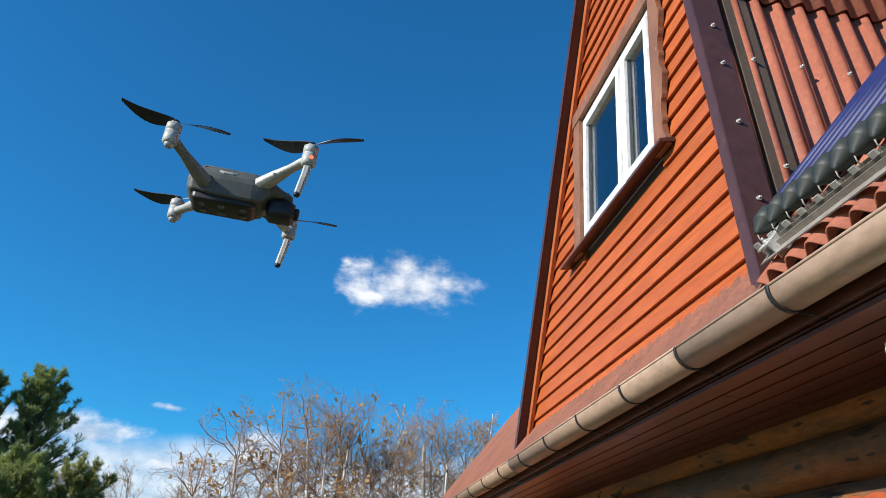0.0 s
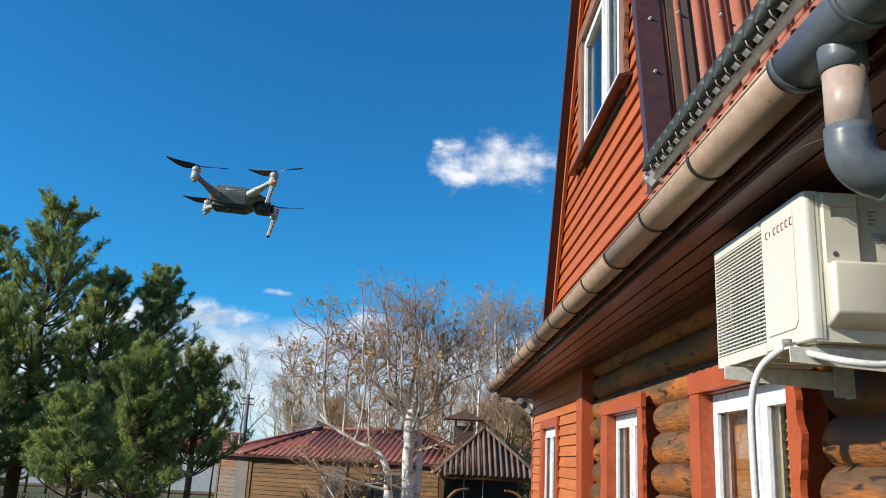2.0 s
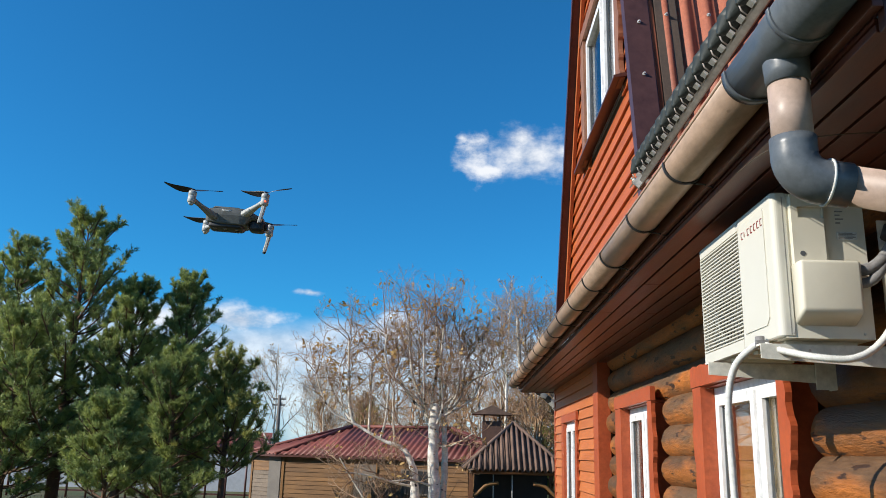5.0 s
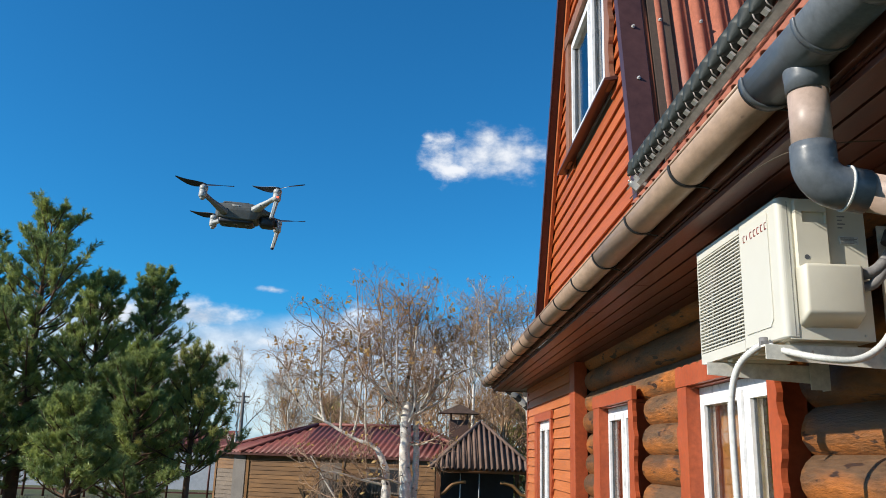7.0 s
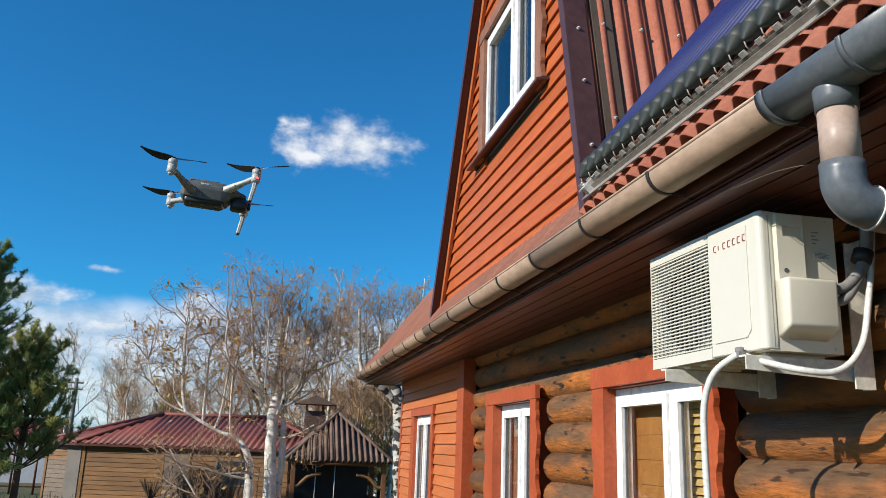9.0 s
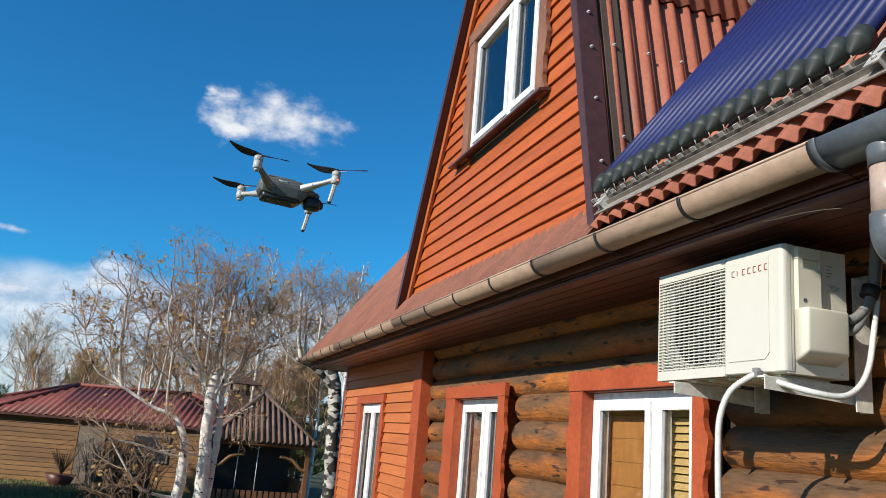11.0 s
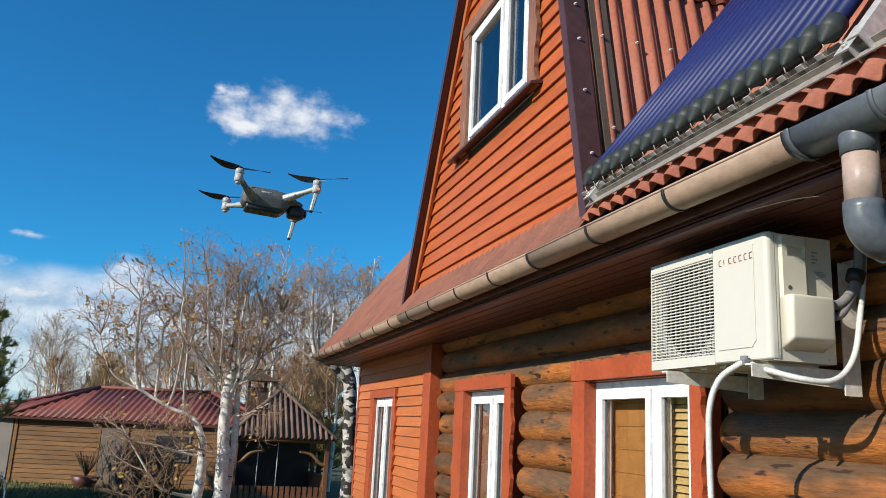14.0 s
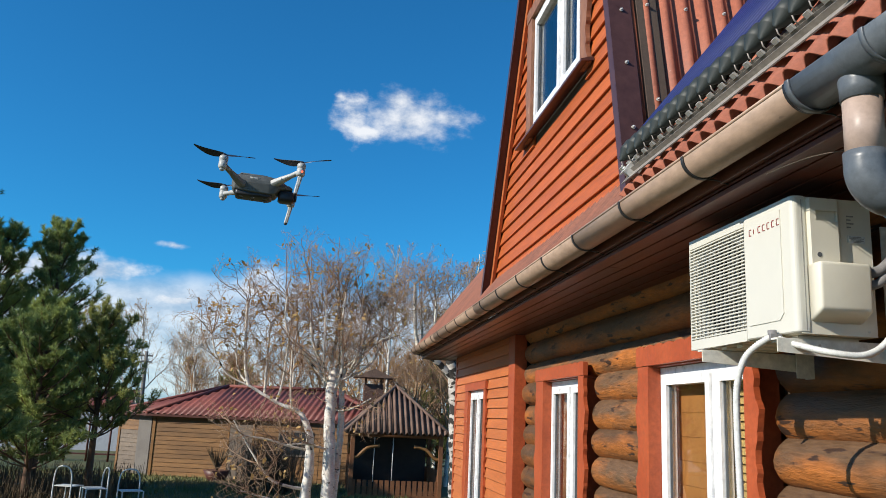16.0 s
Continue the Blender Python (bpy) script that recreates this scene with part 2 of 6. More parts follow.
M["room"] = material("pine_plank_room", (0.46, 0.21, 0.06), (0.34, 0.145, 0.04), 0.6, scale=5, stretch=(1, 1, 0.3), fine=22)
M["cloth"] = material("pale_net_curtain", (0.6, 0.55, 0.42), (0.5, 0.45, 0.33), 0.9, scale=20)
M["brown_cloth"] = material("brown_curtain", (0.30, 0.15, 0.08), (0.20, 0.09, 0.05), 0.9, scale=14)
M["straw"] = material("straw_blind", (0.58, 0.42, 0.17), (0.45, 0.30, 0.11), 0.8, scale=10)
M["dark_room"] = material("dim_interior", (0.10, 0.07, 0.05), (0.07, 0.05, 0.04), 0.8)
M["drone_grey"] = material("grey_drone_plastic", (0.105, 0.112, 0.105), (0.09, 0.095, 0.09), 0.5, scale=12, bump=0.05)
M["drone_light"] = material("light_grey_drone_arm", (0.42, 0.43, 0.41), (0.36, 0.37, 0.36), 0.45, scale=14, bump=0.05)
M["drone_mid"] = material("mid_grey_drone_arm", (0.20, 0.205, 0.195), (0.17, 0.175, 0.165), 0.5, scale=14, bump=0.05)
M["drone_dark"] = material("black_drone_plastic", (0.018, 0.018, 0.02), (0.026, 0.026, 0.028), 0.4, scale=14, bump=0.05)
M["red_lamp"] = material("red_light_cap", (0.8, 0.05, 0.02), (0.8, 0.08, 0.02), 0.3)
rl = M["red_lamp"].node_tree.nodes["Principled BSDF"]
rl.inputs["Emission Color"].default_value, rl.inputs["Emission Strength"].default_value = (1, 0.08, 0.03, 1), 2.5
M["bark_white"] = material("white_birch_bark", (0.78, 0.74, 0.66), (0.56, 0.50, 0.43), 0.75, scale=5, stretch=(1, 1, 2.5), fine=24, bump=0.4, amount=0.8,
                           spots=((0.035, 0.03, 0.026), 7.0, 0.64))
M["twig"] = material("brown_birch_twig", (0.38, 0.25, 0.155), (0.21, 0.13, 0.08), 0.7, scale=4)
M["bark_scarred"] = material("black_scarred_birch_bark", (0.60, 0.57, 0.52), (0.30, 0.27, 0.24), 0.8, scale=6, stretch=(1, 1, 1.6), fine=24, bump=0.6, amount=0.9,
                             spots=((0.03, 0.026, 0.022), 5.0, 0.47))
M["limb"] = material("pale_birch_limb", (0.74, 0.68, 0.58), (0.50, 0.42, 0.33), 0.7, scale=4, fine=20, spots=((0.06, 0.045, 0.035), 7.0, 0.62))
M["leaf"] = material("yellow_autumn_leaf", (0.58, 0.40, 0.15), (0.42, 0.23, 0.08), 0.6, scale=1.7, amount=1.0)
M["needle"] = material("pine_needles", (0.41, 0.46, 0.14), (0.15, 0.22, 0.08), 0.5, scale=1.3, amount=1.0, fine=9)
M["needle2"] = material("yellowing_pine_needles", (0.46, 0.44, 0.13), (0.26, 0.29, 0.085), 0.5, scale=1.3, amount=1.0, fine=9)
for key in ("needle", "needle2", "leaf"):       # thin leaves let some light through
    nt = M[key].node_tree
    nb_, no_ = nt.nodes["Principled BSDF"], nt.nodes["Material Output"]
    tr_, mx_ = nt.nodes.new("ShaderNodeBsdfTranslucent"), nt.nodes.new("ShaderNodeMixShader")
    nt.links.new(nb_.inputs["Base Color"].links[0].from_socket, tr_.inputs["Color"])
    mx_.inputs[0].default_value = 0.35
    nt.links.new(nb_.outputs[0], mx_.inputs[1])
    nt.links.new(tr_.outputs[0], mx_.inputs[2])
    nt.links.new(mx_.outputs[0], no_.inputs["Surface"])
M["pine_bark"] = material("pine_bark", (0.14, 0.075, 0.045), (0.07, 0.045, 0.03), 0.85, scale=8, bump=0.6)
M["grass"] = material("autumn_lawn", (0.060, 0.080, 0.024), (0.115, 0.095, 0.040), 0.9, scale=0.35, fine=3.5, bump=0.8, amount=0.9, bump_dist=0.05)
M["blade"] = material("grass_blade", (0.13, 0.16, 0.045), (0.24, 0.19, 0.08), 0.7, scale=0.6, amount=1.0, fine=7)
M["plank"] = material("varnished_plank_wall", (0.25, 0.125, 0.042), (0.12, 0.06, 0.024), 0.55, scale=2.5, stretch=(0.4, 0.4, 2), fine=16, bump=0.3, rand=0.14)
M["plank_grey"] = material("grey_weathered_plank", (0.19, 0.15, 0.115), (0.13, 0.105, 0.085), 0.8, scale=3, fine=16, bump=0.3, rand=0.12)
M["shed_roof"] = material("maroon_metal_roof", (0.21, 0.062, 0.047), (0.14, 0.047, 0.038), 0.6, scale=1.5, fine=14, bump=0.1, amount=0.7)
M["gaz_roof"] = material("brown_old_sheet_roof", (0.20, 0.125, 0.09), (0.10, 0.065, 0.05), 0.8, scale=3, fine=22, bump=0.5, amount=0.9)
M["gaz_wood"] = material("brown_gazebo_timber", (0.20, 0.085, 0.036), (0.12, 0.05, 0.025), 0.6, scale=4, fine=20)
M["brick"] = material("dark_brick", (0.13, 0.07, 0.05), (0.09, 0.05, 0.04), 0.85, scale=9, fine=30)
M["wire"] = material("cable_grey", (0.10, 0.075, 0.055), None, 0.6)
M["pole"] = material("grey_wood_pole", (0.17, 0.155, 0.14), (0.12, 0.11, 0.10), 0.85, scale=3)
M["print_red"] = material("red_print", (0.32, 0.05, 0.045), None, 0.5, bump=0)
M["print_grey"] = material("grey_print", (0.30, 0.29, 0.27), None, 0.5, bump=0)
M["far_tree"] = material("far_bare_twigs", (0.40, 0.25, 0.14), (0.28, 0.17, 0.10), 0.8, scale=0.8, amount=1.0)
M["pale_twig"] = material("far_pale_twigs", (0.52, 0.42, 0.33), (0.40, 0.31, 0.24), 0.8, scale=0.8, amount=1.0)
M["snow_fence"] = material("pale_fence", (0.45, 0.47, 0.50), (0.36, 0.38, 0.41), 0.7)
M["dirt"] = material("dry_stems", (0.13, 0.09, 0.05), (0.08, 0.055, 0.03), 0.9, scale=2)


# ---- mesh helpers ----
def bm_new():
    return bmesh.new()


def box(bm, lo, hi, m=None, bevel=0.0):
    vs = [bm.verts.new((x, y, z)) for x in (lo[0], hi[0]) for y in (lo[1], hi[1]) for z in (lo[2], hi[2])]
    fs = [bm.faces.new([vs[i] for i in q]) for q in ((0, 1, 3, 2), (4, 6, 7, 5), (0, 4, 5, 1), (2, 3, 7, 6), (0, 2, 6, 4), (1, 5, 7, 3))]
    if bevel:
        es = list({e for f in fs for e in f.edges})
        out = bmesh.ops.bevel(bm, geom=es, offset=bevel, segments=2, profile=0.6, affect="EDGES")
        vs = list({v for f in out["faces"] for v in f.verts} | {v for v in vs if v.is_valid})
    if m is not None:
        bmesh.ops.transform(bm, matrix=m, verts=vs)
    return bm


def prism(bm, outline, axis, a, b):
    """An outline of 2D points pushed along an axis from a to b; the two others follow in x, y, z order."""
    def at(p, v):
        return {"x": (v, p[0], p[1]), "y": (p[0], v, p[1]), "z": (p[0], p[1], v)}[axis]
    one = [bm.verts.new(at(p, a)) for p in outline]
    two = [bm.verts.new(at(p, b)) for p in outline]
    bm.faces.new(one)
    bm.faces.new(two[::-1])
    for i in range(len(outline)):
        j = (i + 1) % len(outline)
        bm.faces.new((one[i], two[i], two[j], one[j]))
    bmesh.ops.recalc_face_normals(bm, faces=bm.faces)
    return bm


def tube(bm, pts, radii, seg=10, cap=True):
    """A round tube along points; radii: one number or one a point."""
    pts = [Vector(p) for p in pts]
    if isinstance(radii, (int, float)):
        radii = [radii] * len(pts)
    rings, side = [], None
    for i, p in enumerate(pts):
        d = (pts[min(i + 1, len(pts) - 1)] - pts[max(i - 1, 0)]).normalized()
        if side is None:
            side = d.orthogonal().normalized()
        side = (side - d * side.dot(d)).normalized()
        up = d.cross(side)
        rings.append([bm.verts.new(p + radii[i] * (math.cos(a) * side + math.sin(a) * up)) for a in (2 * math.pi * k / seg for k in range(seg))])
    for r0, r1 in zip(rings, rings[1:]):
        for k in range(seg):
            bm.faces.new((r0[k], r0[(k + 1) % seg], r1[(k + 1) % seg], r1[k])).smooth = True
    if cap:
        bm.faces.new(rings[0][::-1])
        bm.faces.new(rings[-1])
    return bm


def smooth_path(pts, n=8):
    """Points on a smooth curve through pts."""
    pts = [Vector(p) for p in pts]
    out = []
    for i in range(len(pts) - 1):
        p0, p1, p2, p3 = pts[max(i - 1, 0)], pts[i], pts[i + 1], pts[min(i + 2, len(pts) - 1)]
        for k in range(n):
            t = k / n
            out.append(0.5 * (2 * p1 + (p2 - p0) * t + (2 * p0 - 5 * p1 + 4 * p2 - p3) * t * t + (3 * p1 - p0 - 3 * p2 + p3) * t ** 3))
    return out + [pts[-1]]


def mesh_of(bm, mat, name):
    me = bpy.data.meshes.new(name)
    bm.to_mesh(me)
    bm.free()
    me.materials.append(mat)
    return me


def thing(name, bm, mat, label="", category="", group="", kind=""):
    return tagged(new(name, mesh_of(bm, mat, name)), label, category, group, kind)


def holder(name, at, label="", category="", group="", kind=""):
    ob = new(name)
    ob.location = at
    ob.empty_display_size = 0.1
    return tagged(ob, label, category, group, kind)


def part(name, bm, mat, parent, label=""):
    me = bm if isinstance(bm, bpy.types.Mesh) else mesh_of(bm, mat, name)
    ob = new(name, me)
    ob.parent = parent
    if parent.type == "EMPTY":
        ob.matrix_parent_inverse = Matrix.Translation(parent.location).inverted()
    return tagged(ob, label)


def piece(name, me, parent, m):
    """One of many alike pieces on shared mesh data, at the pose m."""
    ob = new(name, me)
    ob.parent = parent
    if parent.type == "EMPTY":
        ob.matrix_parent_inverse = Matrix.Translation(parent.location).inverted()
    ob.matrix_basis = m
    return ob


def raw(verts, faces, mat, name, smooth=False):
    me = bpy.data.meshes.new(name)
    me.from_pydata(verts, [], faces)
    me.materials.append(mat)
    if smooth:
        me.polygons.foreach_set("use_smooth", [True] * len(me.polygons))
    me.update()
    return me


# ---- the setting ----
GROUND = -0.30
bm = bm_new()
xs = [-900, -120, -40, -20, -10, -5, 0, 5, 10, 20, 40, 120, 900]
ys = [-900, -120, -40, -20, -10, -5, 0, 5, 10, 15, 20, 26, 34, 60, 160, 900]
gv = [[bm.verts.new((x, y, GROUND + 0.04 * noise.noise((x * 0.2, y * 0.2, 0)) * (abs(x) < 30 and abs(y) < 50))) for y in ys] for x in xs]
for i in range(len(xs) - 1):
    for j in range(len(ys) - 1):
        bm.faces.new((gv[i][j], gv[i + 1][j], gv[i + 1][j + 1], gv[i][j + 1]))
thing("ground", bm, M["grass"], "patchy autumn lawn with worn dry grass", "lawn", kind="structure")

# the log house: its long wall runs along y, the face about x = -0.1
LOG_R, LOG_X, PITCH = 0.118, 0.015, 0.203
Y_NEAR, Y_POST, Y_FAR = -0.34, 5.62, 9.30
W1 = (1.08, 2.20)
W2 = (3.58, 4.58)
W3 = (7.08, 8.12)
W_TOP, W_SILL = 2.245, 0.75

wall = holder("wall_west", (0.1, 2.6, GROUND), "weathered brown log wall with pale chinking", "wall", kind="structure")
bm = bm_new()   # the core behind the logs, with holes for the two windows
x0, x1 = 0.045, 0.16
for a, b, lo, hi in ((Y_NEAR + 0.1, W1[0], GROUND, 2.8), (W1[0], W1[1], GROUND, W_SILL), (W1[0], W1[1], W_TOP, 2.8), (W1[1], W2[0], GROUND, 2.8),
                     (W2[0], W2[1], GROUND, W_SILL), (W2[0], W2[1], W_TOP, 2.8), (W2[1], Y_POST, GROUND, 2.8)):
    box(bm, (x0, a, lo), (x1, b, hi))
part("core", bm, M["moss"], wall, "dark caulking between the logs")


def log_mesh(length, seed):
    """A log along y, slightly uneven, with domed ends."""
    rnd = random.Random(seed)
    seg, n = 18, max(6, int(length / 0.12))
    v, f = [], []
    stations = [(-length / 2, 0.62), (-length / 2 + 0.012, 0.84), (-length / 2 + 0.045, 0.965)]
    stations += [(-length / 2 + 0.1 + (length - 0.2) * i / n, 1.0) for i in range(n + 1)]
    stations += [(length / 2 - 0.045, 0.965), (length / 2 - 0.012, 0.84), (length / 2, 0.62)]
    ph = rnd.random() * 50
    for y, k in stations:
        for s in range(seg):
            a = 2 * math.pi * s / seg
            r = LOG_R * k * (1 + 0.085 * noise.noise((ph + y * 1.3, math.cos(a) * 0.8, math.sin(a) * 0.8)) + 0.022 * noise.noise((ph + y * 6, math.cos(a) * 2, math.sin(a) * 2)))
            v.append((r * math.cos(a), y, r * math.sin(a)))
    for i in range(len(stations) - 1):
        for s in range(seg):
            f.append((i * seg + s, i * seg + (s + 1) % seg, (i + 1) * seg + (s + 1) % seg, (i + 1) * seg + s))
    f.append(tuple(range(seg - 1, -1, -1)))
    f.append(tuple(range((len(stations) - 1) * seg, len(stations) * seg)))
    return raw(v, f, M["log"], "log", True)


row = 0
z = 1.965
while z > GROUND + 0.3:
    z -= PITCH
while z < 2.80:
    jit = random.Random(row)
    if z + 0.08 > W_TOP + 0.15:
        bays = [(Y_NEAR, Y_POST)]
    elif z < W_SILL - 0.2:
        bays = [(Y_NEAR, Y_POST)]
    else:
        bays = [(Y_NEAR, W1[0] - 0.10), (W1[1] + 0.15, W2[0] - 0.13), (W2[1] + 0.24, Y_POST)]
    for k, (a, b) in enumerate(bays):
        b2, a2 = b - jit.uniform(0, 0.02), a + jit.uniform(0, 0.02)
        piece("log", log_mesh(b2 - a2, row * 7 + k), wall, pose(LOG_X + jit.uniform(-0.022, 0.018), (a2 + b2) / 2, z + jit.uniform(-0.008, 0.008), 0, jit.uniform(0, 0), 0))
    row += 1
    z += PITCH
# cross logs, whose sawn ends stand out of the corner
z = 1.965 - 8 * PITCH + PITCH / 2
k = 0
while z < 2.75:
    if z > GROUND + 0.1:
        bm = bm_new()
        r = 0.112 + 0.008 * math.sin(k * 2.1)
        x_end = -0.215 - 0.03 * math.sin(k * 1.7)
        tube(bm, [(x_end, -0.43, z), (x_end + 0.012, -0.43, z), (0.4, -0.43, z), (1.4, -0.43, z)], [r * 0.93, r, r, r], 18)
        part("cross_log", bm, M["log"], wall)
        bm = bm_new()
        tube(bm, [(x_end - 0.003, -0.43, z), (x_end + 0.004, -0.43, z)], r * 0.90, 18)
        part("sawn_end", bm, M["log_end"], wall, "orange sawn log end")
    z += PITCH
    k += 1

# the boarded far part of the house
wall_b = holder("wall_boarded", (0.0, 7.5, GROUND), "orange-red painted horizontal board wall", "wall", kind="structure")
XB = -0.165
bm = bm_new()
for a, b, lo, hi in ((Y_POST + 0.02, W3[0], GROUND, 2.8), (W3[0], W3[1], GROUND, W_SILL), (W3[0], W3[1], W_TOP, 2.8), (W3[1], Y_FAR, GROUND, 2.8)):
    box(bm, (XB + 0.03, a, lo), (XB + 0.18, b, hi))
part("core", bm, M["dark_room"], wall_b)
bm = bm_new()
box(bm, (XB - 0.03, Y_POST - 0.04, GROUND), (XB + 0.10, Y_POST + 0.24, 2.78), bevel=0.006)
part("corner_board", bm, M["trim"], wall_b, "red painted corner board")
bm = bm_new()
box(bm, (XB - 0.03, Y_FAR - 0.07, GROUND), (XB + 0.10, Y_FAR + 0.02, 2.78), bevel=0.006)
part("corner_board", bm, M["trim"], wall_b, "red painted corner board")


def lap_board(length, w=0.150, t=0.020):
    """A lapped board along y; its lower edge stands proud. The origin is at the middle of its lower edge."""
    bm = bm_new()
    prism(bm, [(-0.030, 0.0), (-0.028, -0.002), (-0.006, 0.0), (0.0, w), (-0.008, w)], "y", -length / 2, length / 2)
    me = mesh_of(bm, M["siding"], "board")
    return me


BOARDS = {}


def lap_piece(parent, x, a, b, z, mat, exposure):
    key = (round(b - a, 3), mat)
    if key not in BOARDS:
        me = lap_board(b - a, exposure + 0.014)
        me.materials[0] = M[mat]
        BOARDS[key] = me
    jit = random.Random(int(z * 1000) + int(a * 77))
    piece("board", BOARDS[key], parent, pose(x + jit.uniform(-0.002, 0.002), (a + b) / 2, z + jit.uniform(-0.002, 0.002), jit.uniform(-0.05, 0.05), 0, 0))


# end walls and back close the house
bm = bm_new()
box(bm, (0.16, -0.36, GROUND), (7.2, -0.20, 2.75))
thing("wall_south", bm, M["log"], "log end wall of the house", "wall", kind="structure")
bm = bm_new()
box(bm, (XB + 0.20, Y_FAR - 0.16, GROUND), (7.2, Y_FAR - 0.01, 2.75))
thing("wall_north", bm, M["siding2"], "boarded end wall of the house", "wall", kind="structure")
bm = bm_new()
box(bm, (7.05, -0.19, GROUND), (7.2, Y_FAR - 0.17, 2.75))
thing("wall_east", bm, M["siding2"], "boarded back wall of the house", "wall", kind="structure")
bm = bm_new()
box(bm, (0.16, -0.19, GROUND), (7.04, Y_FAR - 0.17, GROUND + 0.35))
thing("floor", bm, M["room"], "plank floor of the rooms", "floor", kind="structure")
bm = bm_new()
box(bm, (0.17, -0.19, 2.60), (7.04, Y_FAR - 0.17, 2.72))
thing("ceiling", bm, M["room"], "plank ceiling of the rooms", "ceiling", kind="structure")
panel = holder("inner_panelling", (0.2, 1.85, W_SILL), "orange pine boards behind the window", "panelling", kind="structure")
for k in range(11):
    bm = bm_new()
    box(bm, (0.000, 1.575, W_SILL + k * 0.137), (0.022, 2.185, W_SILL + k * 0.137 + 0.1355), bevel=0.002)
    part("pine_board", bm, M["room"], panel)
for i, (a, b) in enumerate(((0.35, 2.85), (2.95, 5.4), (6.2, 9.0))):
    bm = bm_new()
    box(bm, (1.5, a, GROUND + 0.35), (1.6, b, 2.6))
    thing(f"partition_{i + 1}", bm, M["room"], "pine-panelled inner wall of a room", "wall", kind="structure")


# ---- windows ----
def window(name, x, ys, zs, mull, wide=0.075, label=""):
    """A white plastic window with two sashes in the plane x, between ys and zs; mull: where the sashes meet."""
    w = holder(name, (x, sum(ys) / 2, zs[0]), label, "window", kind="structure")
    bm = bm_new()
    f = 0.055
    for lo, hi in (((ys[0], zs[0]), (ys[0] + f, zs[1])), ((ys[1] - f, zs[0]), (ys[1], zs[1])), ((ys[0] + f, zs[1] - f), (ys[1] - f, zs[1])), ((ys[0] + f, zs[0]), (ys[1] - f, zs[0] + f)),
                   ((mull - 0.03, zs[0] + f), (mull + 0.03, zs[1] - f))):
        box(bm, (x, lo[0], lo[1]), (x + 0.07, hi[0], hi[1]))
    part("window_frame", bm, M["white_frame"], w, "white plastic frame")
    for a, b in ((ys[0] + f, mull - 0.03), (mull + 0.03, ys[1] - f)):
        s = 0.05
        z0, z1 = zs[0] + f, zs[1] - f
        bm = bm_new()
        a2, b2 = a + 0.003, b - 0.003
        for lo, hi in (((a2, z0), (a2 + s, z1)), ((b2 - s, z0), (b2, z1)), ((a2 + s, z1 - s), (b2 - s, z1)), ((a2 + s, z0), (b2 - s, z0 + s))):
            box(bm, (x - 0.014, lo[0], lo[1]), (x + 0.05, hi[0], hi[1]))
        sash = part("sash", bm, M["white_frame"], w)
        bm = bm_new()
        box(bm, (x + 0.018, a2 + s, z0 + s), (x + 0.026, b2 - s, z1 - s))
        pane = part("pane", bm, M["glass"], sash, "clear glass pane")
        pane.visible_shadow = False
        bm = bm_new()
        g = 0.008
        for lo, hi in (((a2 + s, z0 + s), (a2 + s + g, z1 - s)), ((b2 - s - g, z0 + s), (b2 - s, z1 - s))):
            box(bm, (x + 0.004, lo[0], lo[1]), (x + 0.017, hi[0], hi[1]))
        part("gasket", bm, M["grey_pvc"], sash)
    return w


def carved_strip(bm, x0, x1, y0, y1, z0, z1, side, period=0.42, depth=0.035):
    """An upright casing board whose outer edge is cut in repeating scallops; side: -1 or +1, the edge's way along y."""
    n = max(8, int((z1 - z0) / 0.02))
    outer = []
    for i in range(n + 1):
        z = z0 + (z1 - z0) * i / n
        p = ((z - z0) / period) % 1.0
        d = depth * (0.5 + 0.5 * math.cos(2 * math.pi * p)) ** 2 + 0.012 * max(0, math.sin(6 * math.pi * p))
        outer.append(((y1 - depth + d) if side > 0 else (y0 + depth - d), z))
    inner = [(y0 if side > 0 else y1, z0 + (z1 - z0) * i / n) for i in range(n + 1)]
    va = [[bm.verts.new((x, *p)) for p in outer] for x in (x0, x1)]
    vb = [[bm.verts.new((x, *p)) for p in inner] for x in (x0, x1)]
    for i in range(n):
        for q in ((va[0][i], va[0][i + 1], vb[0][i + 1], vb[0][i]), (va[1][i], vb[1][i], vb[1][i + 1], va[1][i + 1]),
                  (va[0][i], va[1][i], va[1][i + 1], va[0][i + 1]), (vb[0][i], vb[0][i + 1], vb[1][i + 1], vb[1][i])):
            bm.faces.new(q)
    for i in (0, n):
        bm.faces.new((va[0][i], vb[0][i], vb[1][i], va[1][i]))
    bmesh.ops.recalc_face_normals(bm, faces=bm.faces)
    return bm


